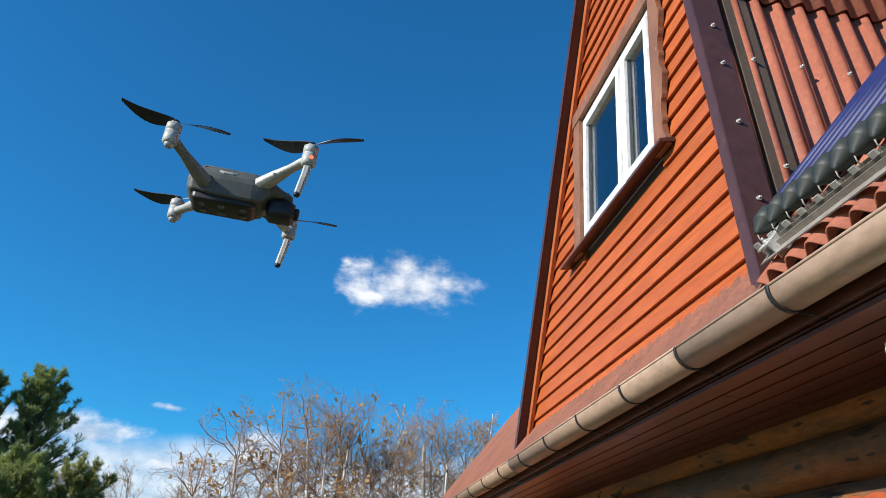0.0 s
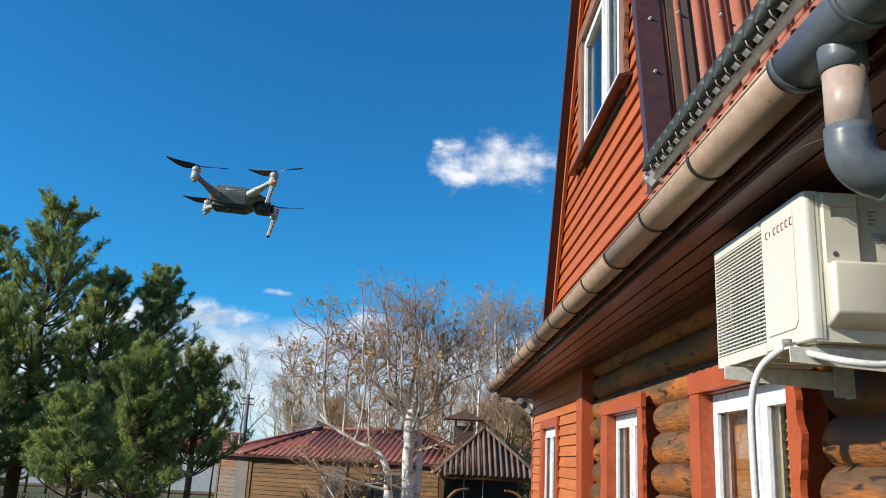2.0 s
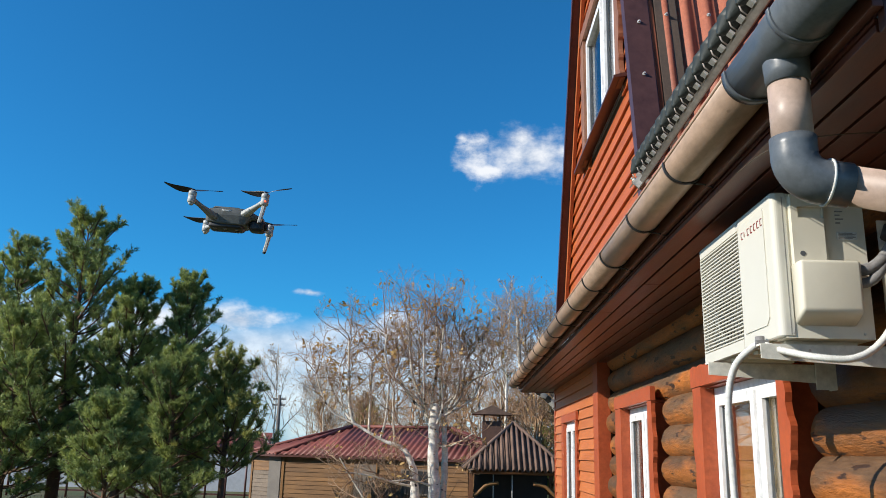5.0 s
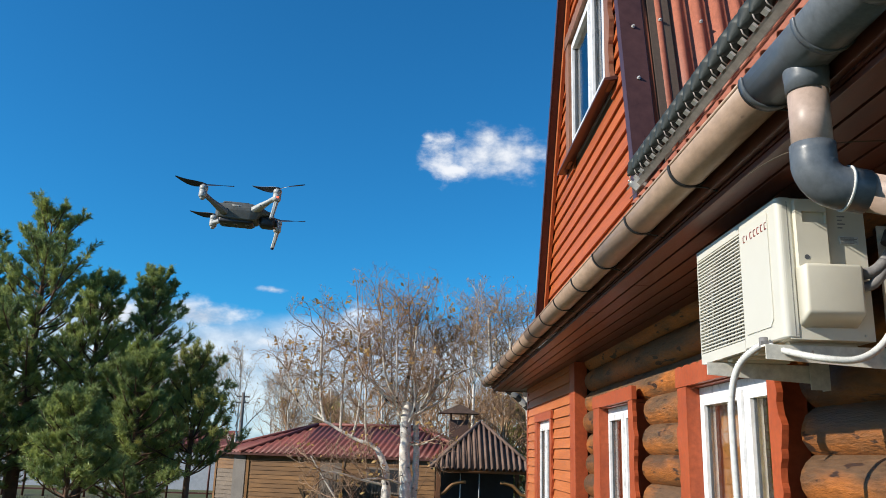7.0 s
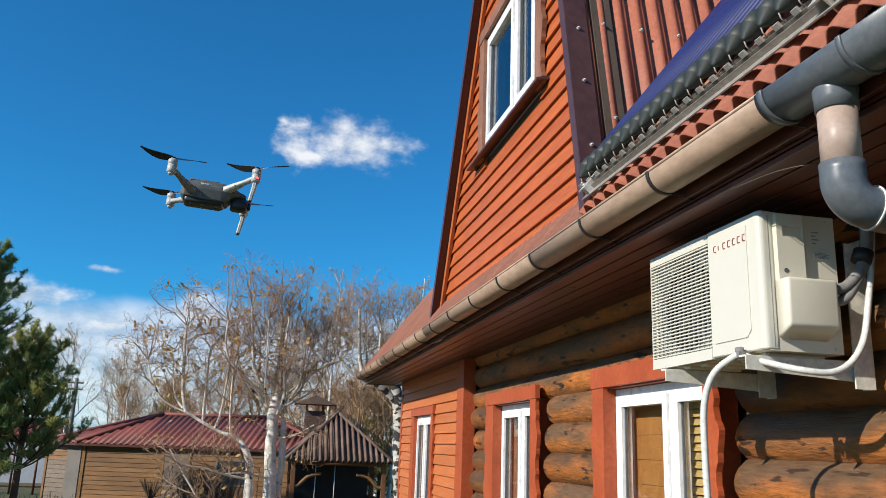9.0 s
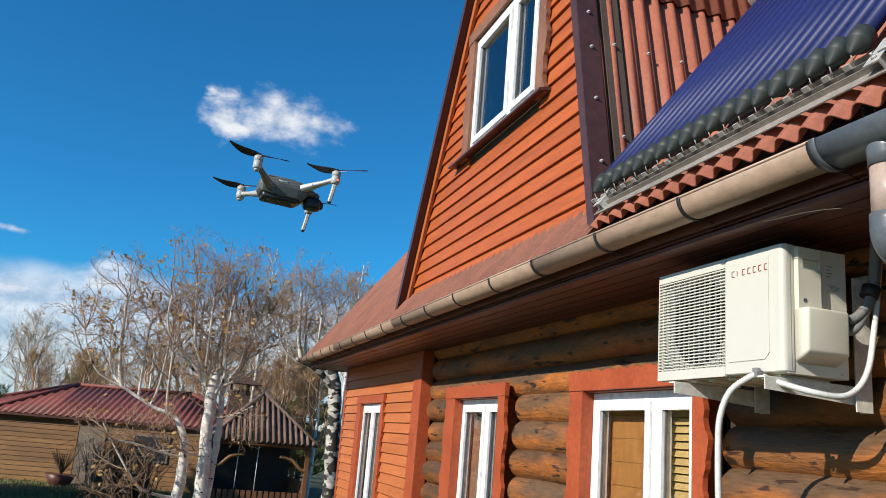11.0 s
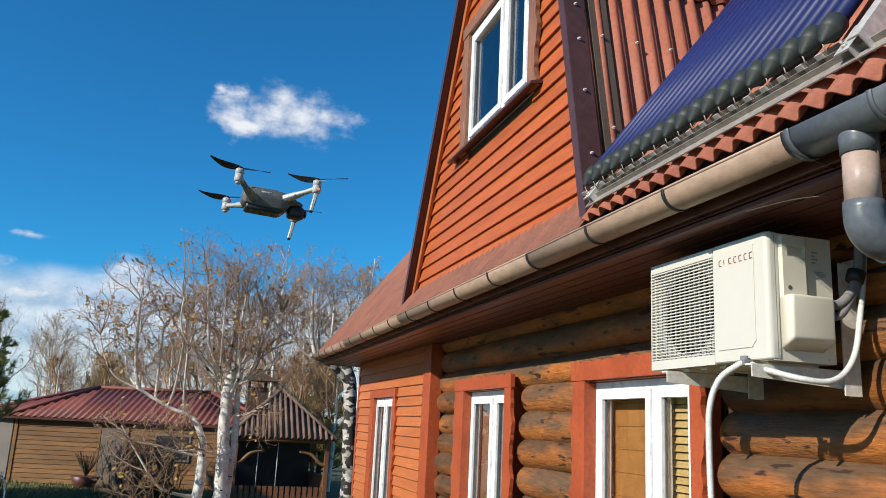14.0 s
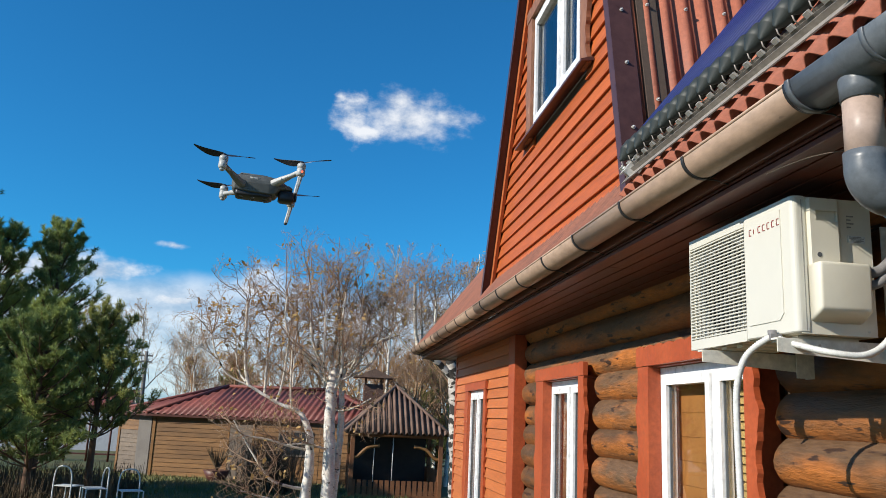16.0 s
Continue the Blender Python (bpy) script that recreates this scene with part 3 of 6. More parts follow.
def casing(parent_name, x0, x1, ys, zs, near, far, head, mat, label):
    """The board surround of a window: a straight inner reveal, a head and scalloped outer edges."""
    c = holder(parent_name, (x0, sum(ys) / 2, zs[0]), label, "window casing", kind="structure")
    part("jamb_board", carved_strip(bm_new(), x0, x1, ys[0] - near, ys[0] - 0.004, zs[0] - 0.05, zs[1] + 0.01, -1), M[mat], c)
    part("jamb_board", carved_strip(bm_new(), x0, x1, ys[1] + 0.004, ys[1] + far, zs[0] - 0.05, zs[1] + 0.01, 1), M[mat], c)
    bm = bm_new()
    # the head board has a cut upper edge
    n = 40
    top = []
    for i in range(n + 1):
        y = ys[0] - near + 0.02 + (ys[1] + far - ys[0] + near - 0.04) * i / n
        top.append((y, zs[1] + head - 0.03 - 0.011 * (0.5 + 0.5 * math.cos(i * 2 * math.pi / 4)) ** 2))
    prism(bm, [(ys[0] - near + 0.02, zs[1] + 0.012)] + top + [(ys[1] + far - 0.02, zs[1] + 0.012)], "x", x0 - 0.006, x1)
    part("head_board", bm, M[mat], c)
    # reveal boards between casing and frame
    bm = bm_new()
    box(bm, (x1, ys[0] - 0.02, zs[1] + 0.004), (x1 + 0.14, ys[1] + 0.02, zs[1] + 0.025))
    box(bm, (x1, ys[0] - 0.022, zs[0]), (x1 + 0.14, ys[0] - 0.004, zs[1]))
    box(bm, (x1, ys[1] + 0.004, zs[0]), (x1 + 0.14, ys[1] + 0.022, zs[1]))
    part("reveal", bm, M[mat], c)
    return c


window("window_1", -0.085, W1, (W_SILL, W_TOP), 1.515, label="white two-sash window under the outdoor cooler, blinds half drawn")
casing("window_casing_1", -0.165, -0.135, W1, (W_SILL, W_TOP), 0.125, 0.20, 0.165, "trim", "red painted carved board casing round a white window")
window("window_2", -0.085, W2, (W_SILL, W_TOP), 3.98, label="white two-sash window in the log wall")
casing("window_casing_2", -0.165, -0.135, W2, (W_SILL, W_TOP), 0.17, 0.28, 0.15, "trim", "red painted carved board casing with scalloped edges")
window("window_3", -0.170, W3, (W_SILL, W_TOP), 7.55, label="white narrow-looking window in the boarded wall")
casing("window_casing_3", -0.215, -0.190, W3, (W_SILL, W_TOP), 0.16, 0.24, 0.14, "trim", "red painted carved board casing on the boarded wall")

# blind and curtain behind the panes
bm = bm_new()
for i in range(34):
    z = W_SILL + 0.1 + i * 0.042
    prism(bm, [(-0.012, z), (0.004, z + 0.036), (0.006, z + 0.036), (-0.010, z)], "y", 1.12, 1.545)
thing("window_blind", bm, M["straw"], "straw-coloured slatted blind hanging behind the pane", "blind")
for y0, y1, xx in ((3.62, 3.80, 0.02), (4.02, 4.50, 0.02), (7.15, 8.05, -0.06)):
    bm = bm_new()
    n = 24
    v0 = [bm.verts.new((xx + 0.02 * math.sin(i * 1.3), y0 + (y1 - y0) * i / n, W_SILL)) for i in range(n + 1)]
    v1 = [bm.verts.new((xx + 0.02 * math.sin(i * 1.3), y0 + (y1 - y0) * i / n, W_TOP - 0.03)) for i in range(n + 1)]
    for i in range(n):
        bm.faces.new((v0[i], v0[i + 1], v1[i + 1], v1[i])).smooth = True
    ob = thing("curtain", bm, M["brown_cloth"], "brown curtain hanging in folds behind the pane", "curtain")
    ob.modifiers.new("thick", "SOLIDIFY").thickness = 0.003

# ---- roof ----
SLOPE = radians(52)
EX, EZ = -0.755, 2.925          # the lower edge of the main roof
Y_R0, Y_R1 = -1.02, 9.75
WAVE = 0.112


def corrugated(name, origin, u, v, nrm, lu, lv, wave, amp, mat, parent=None, steps=10, rows=(0, 1), label="", thick=0.007):
    """A corrugated sheet: waves across u, ribs run along v; lu, lv metres."""
    origin, u, v, nrm = Vector(origin), Vector(u).normalized(), Vector(v).normalized(), Vector(nrm).normalized()
    n = int(lu / wave * steps)
    verts, faces = [], []
    for r in rows:
        for i in range(n + 1):
            s = lu * i / n
            h = amp * math.cos(2 * math.pi * s / wave)
            verts.append(origin + u * s + v * (lv * r) + nrm * h)
    for j in range(len(rows) - 1):
        for i in range(n):
            faces.append((j * (n + 1) + i, j * (n + 1) + i + 1, (j + 1) * (n + 1) + i + 1, (j + 1) * (n + 1) + i))
    me = raw([tuple(p) for p in verts], faces, mat, name, True)
    ob = new(name, me)
    ob.modifiers.new("thick", "SOLIDIFY").thickness = thick
    if parent is not None:
        ob.parent = parent
        if parent.type == "EMPTY":
            ob.matrix_parent_inverse = Matrix.Translation(parent.location).inverted()
    return tagged(ob, label)


UP = Vector((math.cos(SLOPE), 0, math.sin(SLOPE)))
NR = Vector((-math.sin(SLOPE), 0, math.cos(SLOPE)))
roof = holder("roof", (3.2, 4.4, 2.8), "steep red corrugated sheet roof", "roof", kind="structure")
corrugated("sheet", (EX, Y_R0, EZ + 0.05), (0, 1, 0), UP, NR, 2.11, 1.75, WAVE, 0.021, M["roof"], roof)
corrugated("sheet", Vector((EX, Y_R0, EZ + 0.05)) + UP * 1.62 + NR * 0.022, (0, 1, 0), UP, NR, 2.11, 4.8, WAVE, 0.021, M["roof"], roof)
corrugated("sheet", (EX + 0.01, Y_R0 + 2.13, EZ), (0, 1, 0), UP, NR, Y_R1 - Y_R0 - 2.13, 6.42, 0.118, 0.026, M["roof_old"], roof, label="weathered brownish sheet")
RX = EX + 6.4 * math.cos(SLOPE)
RZ = EZ + 6.4 * math.sin(SLOPE)
corrugated("sheet", (RX, Y_R0, RZ), (0, 1, 0), (math.cos(SLOPE), 0, -math.sin(SLOPE)), (math.sin(SLOPE), 0, math.cos(SLOPE)), Y_R1 - Y_R0, 6.4, WAVE * 2, 0.02, M["roof_old"], roof, steps=6)
# gable ends under the main roof
for yy in (-0.35, Y_FAR - 0.15):
    bm = bm_new()
    prism(bm, [(EX + 0.65, 2.72), (RX, RZ - 0.15), (2 * RX - EX - 0.65, 2.72)], "y", yy, yy + 0.12)
    part("gable_end", bm, M["siding2"], roof)

# soffit boards, fascia
soffit = holder("soffit", (-0.35, 4.3, 2.75), "dark red boarded eaves soffit", "soffit", kind="structure")
nb = 7
for i in range(nb):
    a, b = -0.662 + i * 0.097, -0.662 + (i + 1) * 0.097 - 0.011
    y = Y_R0 + 0.1
    k = 0
    while y < Y_R1 - 0.1:
        e = min(y + 3.6 - (0.9 * (i % 3) if k == 0 else 0), Y_R1 - 0.05)
        bm = bm_new()
        box(bm, (a, y, 2.765), (b, e - 0.004, 2.785), bevel=0.003)
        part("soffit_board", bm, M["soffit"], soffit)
        y, k = e, k + 1
bm = bm_new()
box(bm, (-0.662, Y_R0 + 0.1, 2.79), (0.02, Y_R1 - 0.05, 2.80))
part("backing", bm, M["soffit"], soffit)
bm = bm_new()
box(bm, (-0.690, Y_R0 + 0.05, 2.80), (-0.666, Y_R1 - 0.03, 2.93), bevel=0.003)
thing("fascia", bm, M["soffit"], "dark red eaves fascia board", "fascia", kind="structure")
# boards that close the near and the far end of the eaves
for yy in (Y_R0 + 0.06, Y_R1 - 0.04):
    box_end = holder("eaves_end", (-0.3, yy, 2.76), "dark brown boards closing the eaves", "boards", kind="structure")
    for k in range(6):
        z0 = 2.757 + k * 0.115
        xa = -0.66 + max(0, (z0 + 0.11 - 2.93)) / math.tan(SLOPE)
        bm = bm_new()
        box(bm, (xa, yy, z0), (1.6, yy + 0.03, z0 + 0.109), bevel=0.004)
        part("end_board", bm, M["fac"], box_end)

# ---- the gable dormer ----
GX = -0.535            # the siding's back plane
NEAR_K, FAR_K = 1 / 4.55, 1 / 1.865


def y_near(z):
    return 1.172 + (z - 3.03) * NEAR_K


def y_far(z):
    return 5.15 - (z - 3.015) * FAR_K


Z_APEX = 7.75
gable = holder("dormer_wall", (GX, 3.2, 3.15), "orange-red lapped board gable", "wall", kind="structure")
GW = (2.25, 3.55)       # window opening along y
GZ = (4.21, 5.22)
bm = bm_new()
for poly in ([(y_near(3.0), 3.0), (y_far(3.0), 3.0), (y_far(GZ[0]), GZ[0]), (y_near(GZ[0]), GZ[0])],
             [(y_near(GZ[0]), GZ[0]), (GW[0], GZ[0]), (GW[0], GZ[1]), (y_near(GZ[1]), GZ[1])],
             [(GW[1], GZ[0]), (y_far(GZ[0]), GZ[0]), (y_far(GZ[1]), GZ[1]), (GW[1], GZ[1])],
             [(y_near(GZ[1]), GZ[1]), (y_far(GZ[1]), GZ[1]), (y_far(Z_APEX), Z_APEX), (y_near(Z_APEX), Z_APEX)]):
    one = bm_new()
    prism(one, poly, "x", GX + 0.002, GX + 0.12)
    me = bpy.data.meshes.new("tmp")
    one.to_mesh(me)
    one.free()
    bm.from_mesh(me)
    bpy.data.meshes.remove(me)
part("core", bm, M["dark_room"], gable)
z = 3.155
EXPO = 0.118
while z < 7.4:
    a, b = y_near(z) + 0.085, y_far(z) - 0.03
    top = z + EXPO
    if top > GZ[0] - 0.0 and z < GZ[1] + 0.12:
        lap_piece(gable, GX, a, GW[0] - 0.02, z, "siding", EXPO)
        lap_piece(gable, GX, GW[1] + 0.02, b, z, "siding", EXPO)
    else:
        lap_piece(gable, GX, a, b, z, "siding", EXPO)
    z += EXPO
z = GROUND + 0.2
while z < 2.72:
    top = z + 0.112
    if top > W_SILL and z < W_TOP + 0.10:
        lap_piece(wall_b, XB, Y_POST + 0.25, W3[0] - 0.10, z, "siding2", 0.112)
        lap_piece(wall_b, XB, W3[1] + 0.14, Y_FAR - 0.08, z, "siding2", 0.112)
    else:
        lap_piece(wall_b, XB, Y_POST + 0.25, Y_FAR - 0.08, z, "siding2", 0.112)
    z += 0.112

window("window_4", GX - 0.035, GW, GZ, 2.75, label="white dormer window with clear panes")
casing("window_casing_4", GX - 0.062, GX - 0.030, GW, GZ, 0.15, 0.17, 0.15, "gtrim", "worn brown carved casing of the dormer window")
bm = bm_new()
prism(bm, [(GX - 0.105, GZ[0] - 0.052), (GX - 0.105, GZ[0] - 0.036), (GX - 0.02, GZ[0] - 0.012), (GX - 0.02, GZ[0] - 0.04)], "y", GW[0] - 0.17, GW[1] + 0.34)
thing("window_sill", bm, M["flash"], "brown metal window sill", "sill", kind="structure")
bm = bm_new()
box(bm, (GX + 0.5, 2.0, 3.9), (GX + 0.55, 4.4, 5.6))
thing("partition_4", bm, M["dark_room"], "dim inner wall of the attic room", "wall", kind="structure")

dormer = holder("dormer_roof", (0.2, 2.8, 3.2), "red corrugated dormer roof with brown metal edges", "roof", kind="structure")
# near slope, two courses of sheet
nv = Vector((0, NEAR_K, 1)).normalized()
nn = Vector((0, -1, NEAR_K)).normalized()
DX = -0.590
corrugated("sheet", (DX, y_near(3.0) + 0.012, 3.0), (1, 0, 0), nv, nn, 3.45, 1.76, 0.115, 0.021, M["roof"], dormer)
corrugated("sheet", Vector((DX, y_near(4.66) + 0.012, 4.66)) + nn * 0.02, (1, 0, 0), nv, nn, 3.45, 3.2, 0.115, 0.021, M["roof"], dormer)
# far slope
fv = Vector((0, -FAR_K, 1)).normalized()
fn = Vector((0, 1, FAR_K)).normalized()
corrugated("sheet", (-0.65, y_far(3.0) + 0.035, 3.0), (1, 0, 0), fv, fn, 3.5, 5.4, 0.115, 0.018, M["roof_old"], dormer)


def rake(z0, z1, yfun, off_lo, off_hi, x_lo, x_hi, mat, name, label=""):
    """A straight member along a rake: between two offsets across it, from x_lo to x_hi."""
    bm = bm_new()
    prism(bm, [(yfun(z0) + off_lo, z0), (yfun(z0) + off_hi, z0), (yfun(z1) + off_hi, z1), (yfun(z1) + off_lo, z1)], "x", x_lo, x_hi)
    return part(name, bm, M[mat], dormer, label)


# near edge: a folded brown metal strip over the sheet's end
rake(2.93, Z_APEX, y_near, -0.004, 0.062, -0.702, -0.694, "flash", "edge_front", "brown folded metal edge")
rake(2.93, Z_APEX, y_near, -0.010, -0.002, -0.702, -0.572, "flash", "edge_cover", "brown folded metal edge")
rake(2.98, Z_APEX, y_near, 0.0, 0.05, -0.690, GX - 0.03, "fac", "barge_board")
# far edge: fascia, underside and an orange cover strip
rake(2.95, Z_APEX, y_far, -0.062, 0.0, -0.664, -0.655, "flash", "edge_front", "brown folded metal edge")
rake(2.95, Z_APEX, y_far, 0.002, 0.010, -0.664, -0.50, "flash", "edge_cover")
rake(3.0, Z_APEX, y_far, -0.048, -0.002, -0.652, GX - 0.03, "fac", "barge_board", "dark brown board")
rake(3.1, Z_APEX, y_far, -0.135, -0.050, GX - 0.058, GX - 0.03, "orange_trim", "cover_strip", "orange painted strip")
# screws with pale washers on every second rib and along the edge strip
bm = bm_new()
tube(bm, [(0, 0, 0), (0, 0, 0.006)], 0.011, 8)
tube(bm, [(0, 0, 0.006), (0, 0, 0.016)], [0.007, 0.005], 6)
screw_me = mesh_of(bm, M["galv"], "screw")
face = nn.to_track_quat("Z", "Y").to_matrix().to_4x4()
for zz in (3.58, 4.20, 4.80, 5.6, 6.3):
    for k in range(1, 14):
        px = DX + 0.115 * (2 * k - 1)
        p = Vector((px, y_near(zz) + 0.012, zz)) + nn * 0.021
        piece("screw", screw_me, dormer, Matrix.Translation(p) @ face)
for zz in (3.4, 3.8, 4.15, 4.4, 5.0, 5.6, 6.2):
    piece("screw", screw_me, dormer, Matrix.Translation(Vector((-0.63, y_near(zz) - 0.011, zz))) @ face)


# ---- gutter and downpipe ----
GUX, GUZ, GUR = -0.757, 2.893, 0.074


def half_round(bm, y0, y1, r, x=GUX, z=GUZ, t=0.004, n=14, lift=0.004):
    """An open half-round channel along y."""
    out = [(x + r * math.cos(a), z + r * math.sin(a)) for a in (math.pi + math.pi * k / n for k in range(n + 1))]
    inn = [(x + (r - t) * math.cos(a), z + (r - t) * math.sin(a)) for a in (2 * math.pi - math.pi * k / n for k in range(n + 1))]
    prism(bm, [(out[0][0], z + lift)] + out + [(out[-1][0], z + lift), (inn[0][0], z + lift)] + inn + [(inn[-1][0], z + lift)], "y", y0, y1)
    for f in bm.faces:
        f.smooth = len(f.verts) == 4
    return bm


gutter = holder("gutter", (GUX, 4.3, GUZ), "tan half-round plastic gutter with dark clips", "gutter")
y = -0.46
for k, e in enumerate((1.62, 4.6, 7.3, Y_R1 + 0.02)):
    bm = half_round(bm_new(), y, e - 0.003, GUR)
    tube(bm, [(GUX - GUR + 0.001, y + 0.001, GUZ + 0.004), (GUX - GUR + 0.001, e - 0.004, GUZ + 0.004)], 0.006, 8)
    part("channel", bm, M["gutter"], gutter)
    y = e
clip_me = mesh_of(half_round(bm_new(), -0.009, 0.009, GUR + 0.006, 0, 0, 0.005), M["black"], "clip")
for yy in (-0.44, 0.25, 0.915, 1.62, 2.25, 2.93, 3.6, 4.27, 4.95, 5.6, 6.25, 6.9, 7.5, 8.1, 8.7, 9.25, 9.7):
    piece("clip", clip_me, gutter, pose(GUX, yy, GUZ))
    bm = bm_new()
    tube(bm, [(GUX + 0.02, yy, GUZ - GUR - 0.002), (-0.70, yy - 0.02, GUZ - 0.085), (-0.665, yy - 0.03, GUZ - 0.10)], 0.003, 6)
    part("clip_tail", bm, M["black"], gutter)
bm = bm_new()
half_round(bm, Y_R1 + 0.018, Y_R1 + 0.026, GUR + 0.002, t=GUR * 0.98)
part("end_cap", bm, M["gutter"], gutter)
# the grey outlet piece at the near end
bm = half_round(bm_new(), -1.02, -0.455, GUR + 0.007)
part("outlet_piece", bm, M["grey_pvc"], gutter, "dark grey plastic outlet piece")
bm = half_round(bm_new(), -0.475, -0.452, GUR + 0.013)
part("collar", bm, M["grey_pvc"], gutter)
part("collar", half_round(bm_new(), -0.80, -0.782, GUR + 0.012), M["grey_pvc"], gutter)
part("collar", half_round(bm_new(), -1.03, -1.008, GUR + 0.012), M["grey_pvc"], gutter)
bm = half_round(bm_new(), -1.034, -1.026, GUR + 0.009, t=GUR)
part("end_cap", bm, M["grey_pvc"], gutter)

pipe = holder("downpipe", (-0.745, -0.66, 2.5), "pale tan plastic downpipe with dark grey elbow", "downpipe")
PX, PY, PR = -0.748, -0.655, 0.050
bm = tube(bm_new(), [(PX, PY, 2.86), (PX, PY, 2.815), (PX, PY, 2.80), (PX, PY, 2.765)], [0.057, 0.057, 0.055, 0.054], 24)
part("socket", bm, M["grey_pvc"], pipe)
bm = tube(bm_new(), [(PX, PY, 2.775), (PX, PY, 2.595)], PR, 24)
part("pipe_length", bm, M["pipe"], pipe)
elbow = [(PX, PY, 2.62), (PX, PY, 2.575)]
out_dir = Vector((1, -0.06, -0.16)).normalized()
for k in range(1, 9):
    a = k / 8 * math.pi / 2
    c = Vector((PX, PY, 2.575)) + out_dir * 0.058
    elbow.append(Vector((PX, PY, 2.575)) + out_dir * (0.058 * (1 - math.cos(a))) + Vector((0, 0, -0.058 * math.sin(a))))
end = elbow[-1] + out_dir * 0.065
bm = tube(bm_new(), smooth_path(elbow, 2) + [end], 0.056, 24)
part("elbow", bm, M["grey_pvc"], pipe, "dark grey elbow")
bm = tube(bm_new(), [elbow[-1] + out_dir * 0.012, elbow[-1] + out_dir * 0.018], 0.060, 24)
part("seal", bm, M["hose"], pipe, "pale rubber seal")
bm = tube(bm_new(), [end - out_dir * 0.03, end + out_dir * 1.9], PR, 24)
part("pipe_length", bm, M["pipe"], pipe)

# cable under the eaves
bm = tube(bm_new(), smooth_path([(-0.672, -0.05, 2.752), (-0.66, -0.30, 2.735), (-0.55, -0.42, 2.73), (-0.30, -0.47, 2.728), (0.0, -0.50, 2.735), (0.2, -0.52, 2.75)]), 0.0018, 6)
thing("cable", bm, M["wire"], "thin grey cable strung under the soffit", "cable")

# ---- solar collector on the roof ----
solar = holder("solar_collector", (-0.6, 0.25, 3.0), "vacuum-tube solar collector on the red roof", "solar collector")
S0 = Vector((EX, 0, EZ)) + NR * 0.150 + UP * 0.055
N_T, T_P, T_Y = 19, 0.087, 1.035
bm = tube(bm_new(), [S0 + UP * 0.20, S0 + UP * 1.95], 0.029, 14)
tube_me = mesh_of(bm, M["tube"], "glass_tube")
bm = tube(bm_new(), [S0 + UP * s for s in (0.098, 0.108, 0.112, 0.152, 0.155, 0.21, 0.214)], [0.006, 0.009, 0.016, 0.036, 0.0405, 0.0415, 0.034], 16)
cap_me = mesh_of(bm, M["cap"], "end_cap")
bm = tube(bm_new(), [S0 + UP * 0.104, S0 + UP * 0.09 - NR * 0.02, S0 + UP * 0.088 - NR * 0.045], 0.0028, 6)
clip2_me = mesh_of(bm, M["dull_metal"], "tube_clip")
for k in range(N_T):
    yy = T_Y - k * T_P
    for nm, me in (("glass_tube", tube_me), ("end_cap", cap_me), ("tube_clip", clip2_me)):
        piece(nm, me, solar, pose(0, yy, 0))


def rail(name, a, b, offs, mat, label=""):
    """A folded metal profile along y; offs: its outline along the slope and off the roof."""
    bm = bm_new()
    one = [bm.verts.new(Vector((EX, a, EZ)) + UP * u + NR * w) for u, w in offs]
    two = [bm.verts.new(Vector((EX, b, EZ)) + UP * u + NR * w) for u, w in offs]
    bm.faces.new(one)
    bm.faces.new(two[::-1])
    for i in range(len(offs)):
        j = (i + 1) % len(offs)
        bm.faces.new((one[i], two[i], two[j], one[j]))
    bmesh.ops.recalc_face_normals(bm, faces=bm.faces)
    return part(name, bm, M[mat], solar, label)


rail("tube_rail", -0.60, 1.07, [(0.140, 0.080), (0.205, 0.080), (0.205, 0.107), (0.201, 0.107), (0.201, 0.084), (0.144, 0.084), (0.144, 0.107), (0.140, 0.107)], "dull_metal", "dull galvanised rail")
rail("bottom_rail", -0.78, 1.04, [(0.066, 0.072), (0.118, 0.072), (0.118, 0.098), (0.113, 0.098), (0.113, 0.077), (0.066, 0.077)], "dull_metal", "dull metal rail")
rail("manifold", -0.66, 1.12, [(1.93, 0.04), (2.10, 0.04), (2.10, 0.20), (1.93, 0.20)], "galv", "metal manifold box")
notch = bm_new()
box(notch, (0, -0.013, 0), (0.010, 0.013, 0.020), Matrix.Translation(Vector((EX, 0, EZ)) + UP * 0.137 + NR * 0.107) @ Euler((0, -SLOPE, 0)).to_matrix().to_4x4())
notch_me = mesh_of(notch, M["galv"], "tab")
for k in range(N_T):
    piece("tab", notch_me, solar, pose(0, T_Y - k * T_P + 0.03, 0))
for yy in (0.985, -0.62):
    bm = bm_new()
    m = Matrix.Translation(Vector((EX, yy, EZ))) @ Euler((0, -SLOPE, 0)).to_matrix().to_4x4()
    box(bm, (0.08, -0.030, 0.05), (0.24, -0.024, 0.115), m)
    box(bm, (0.08, -0.024, 0.109), (0.24, 0.030, 0.115), m)
    part("end_bracket", bm, M["galv"], solar, "galvanised bracket")
    bm = bm_new()
    tube(bm, [m @ Vector((0.11, 0, 0.115)), m @ Vector((0.11, 0, 0.124))], 0.010, 6)
    tube(bm, [m @ Vector((0.11, 0, 0.124)), m @ Vector((0.11, 0, 0.136))], 0.005, 6)
    part("bolt", bm, M["galv"], solar)
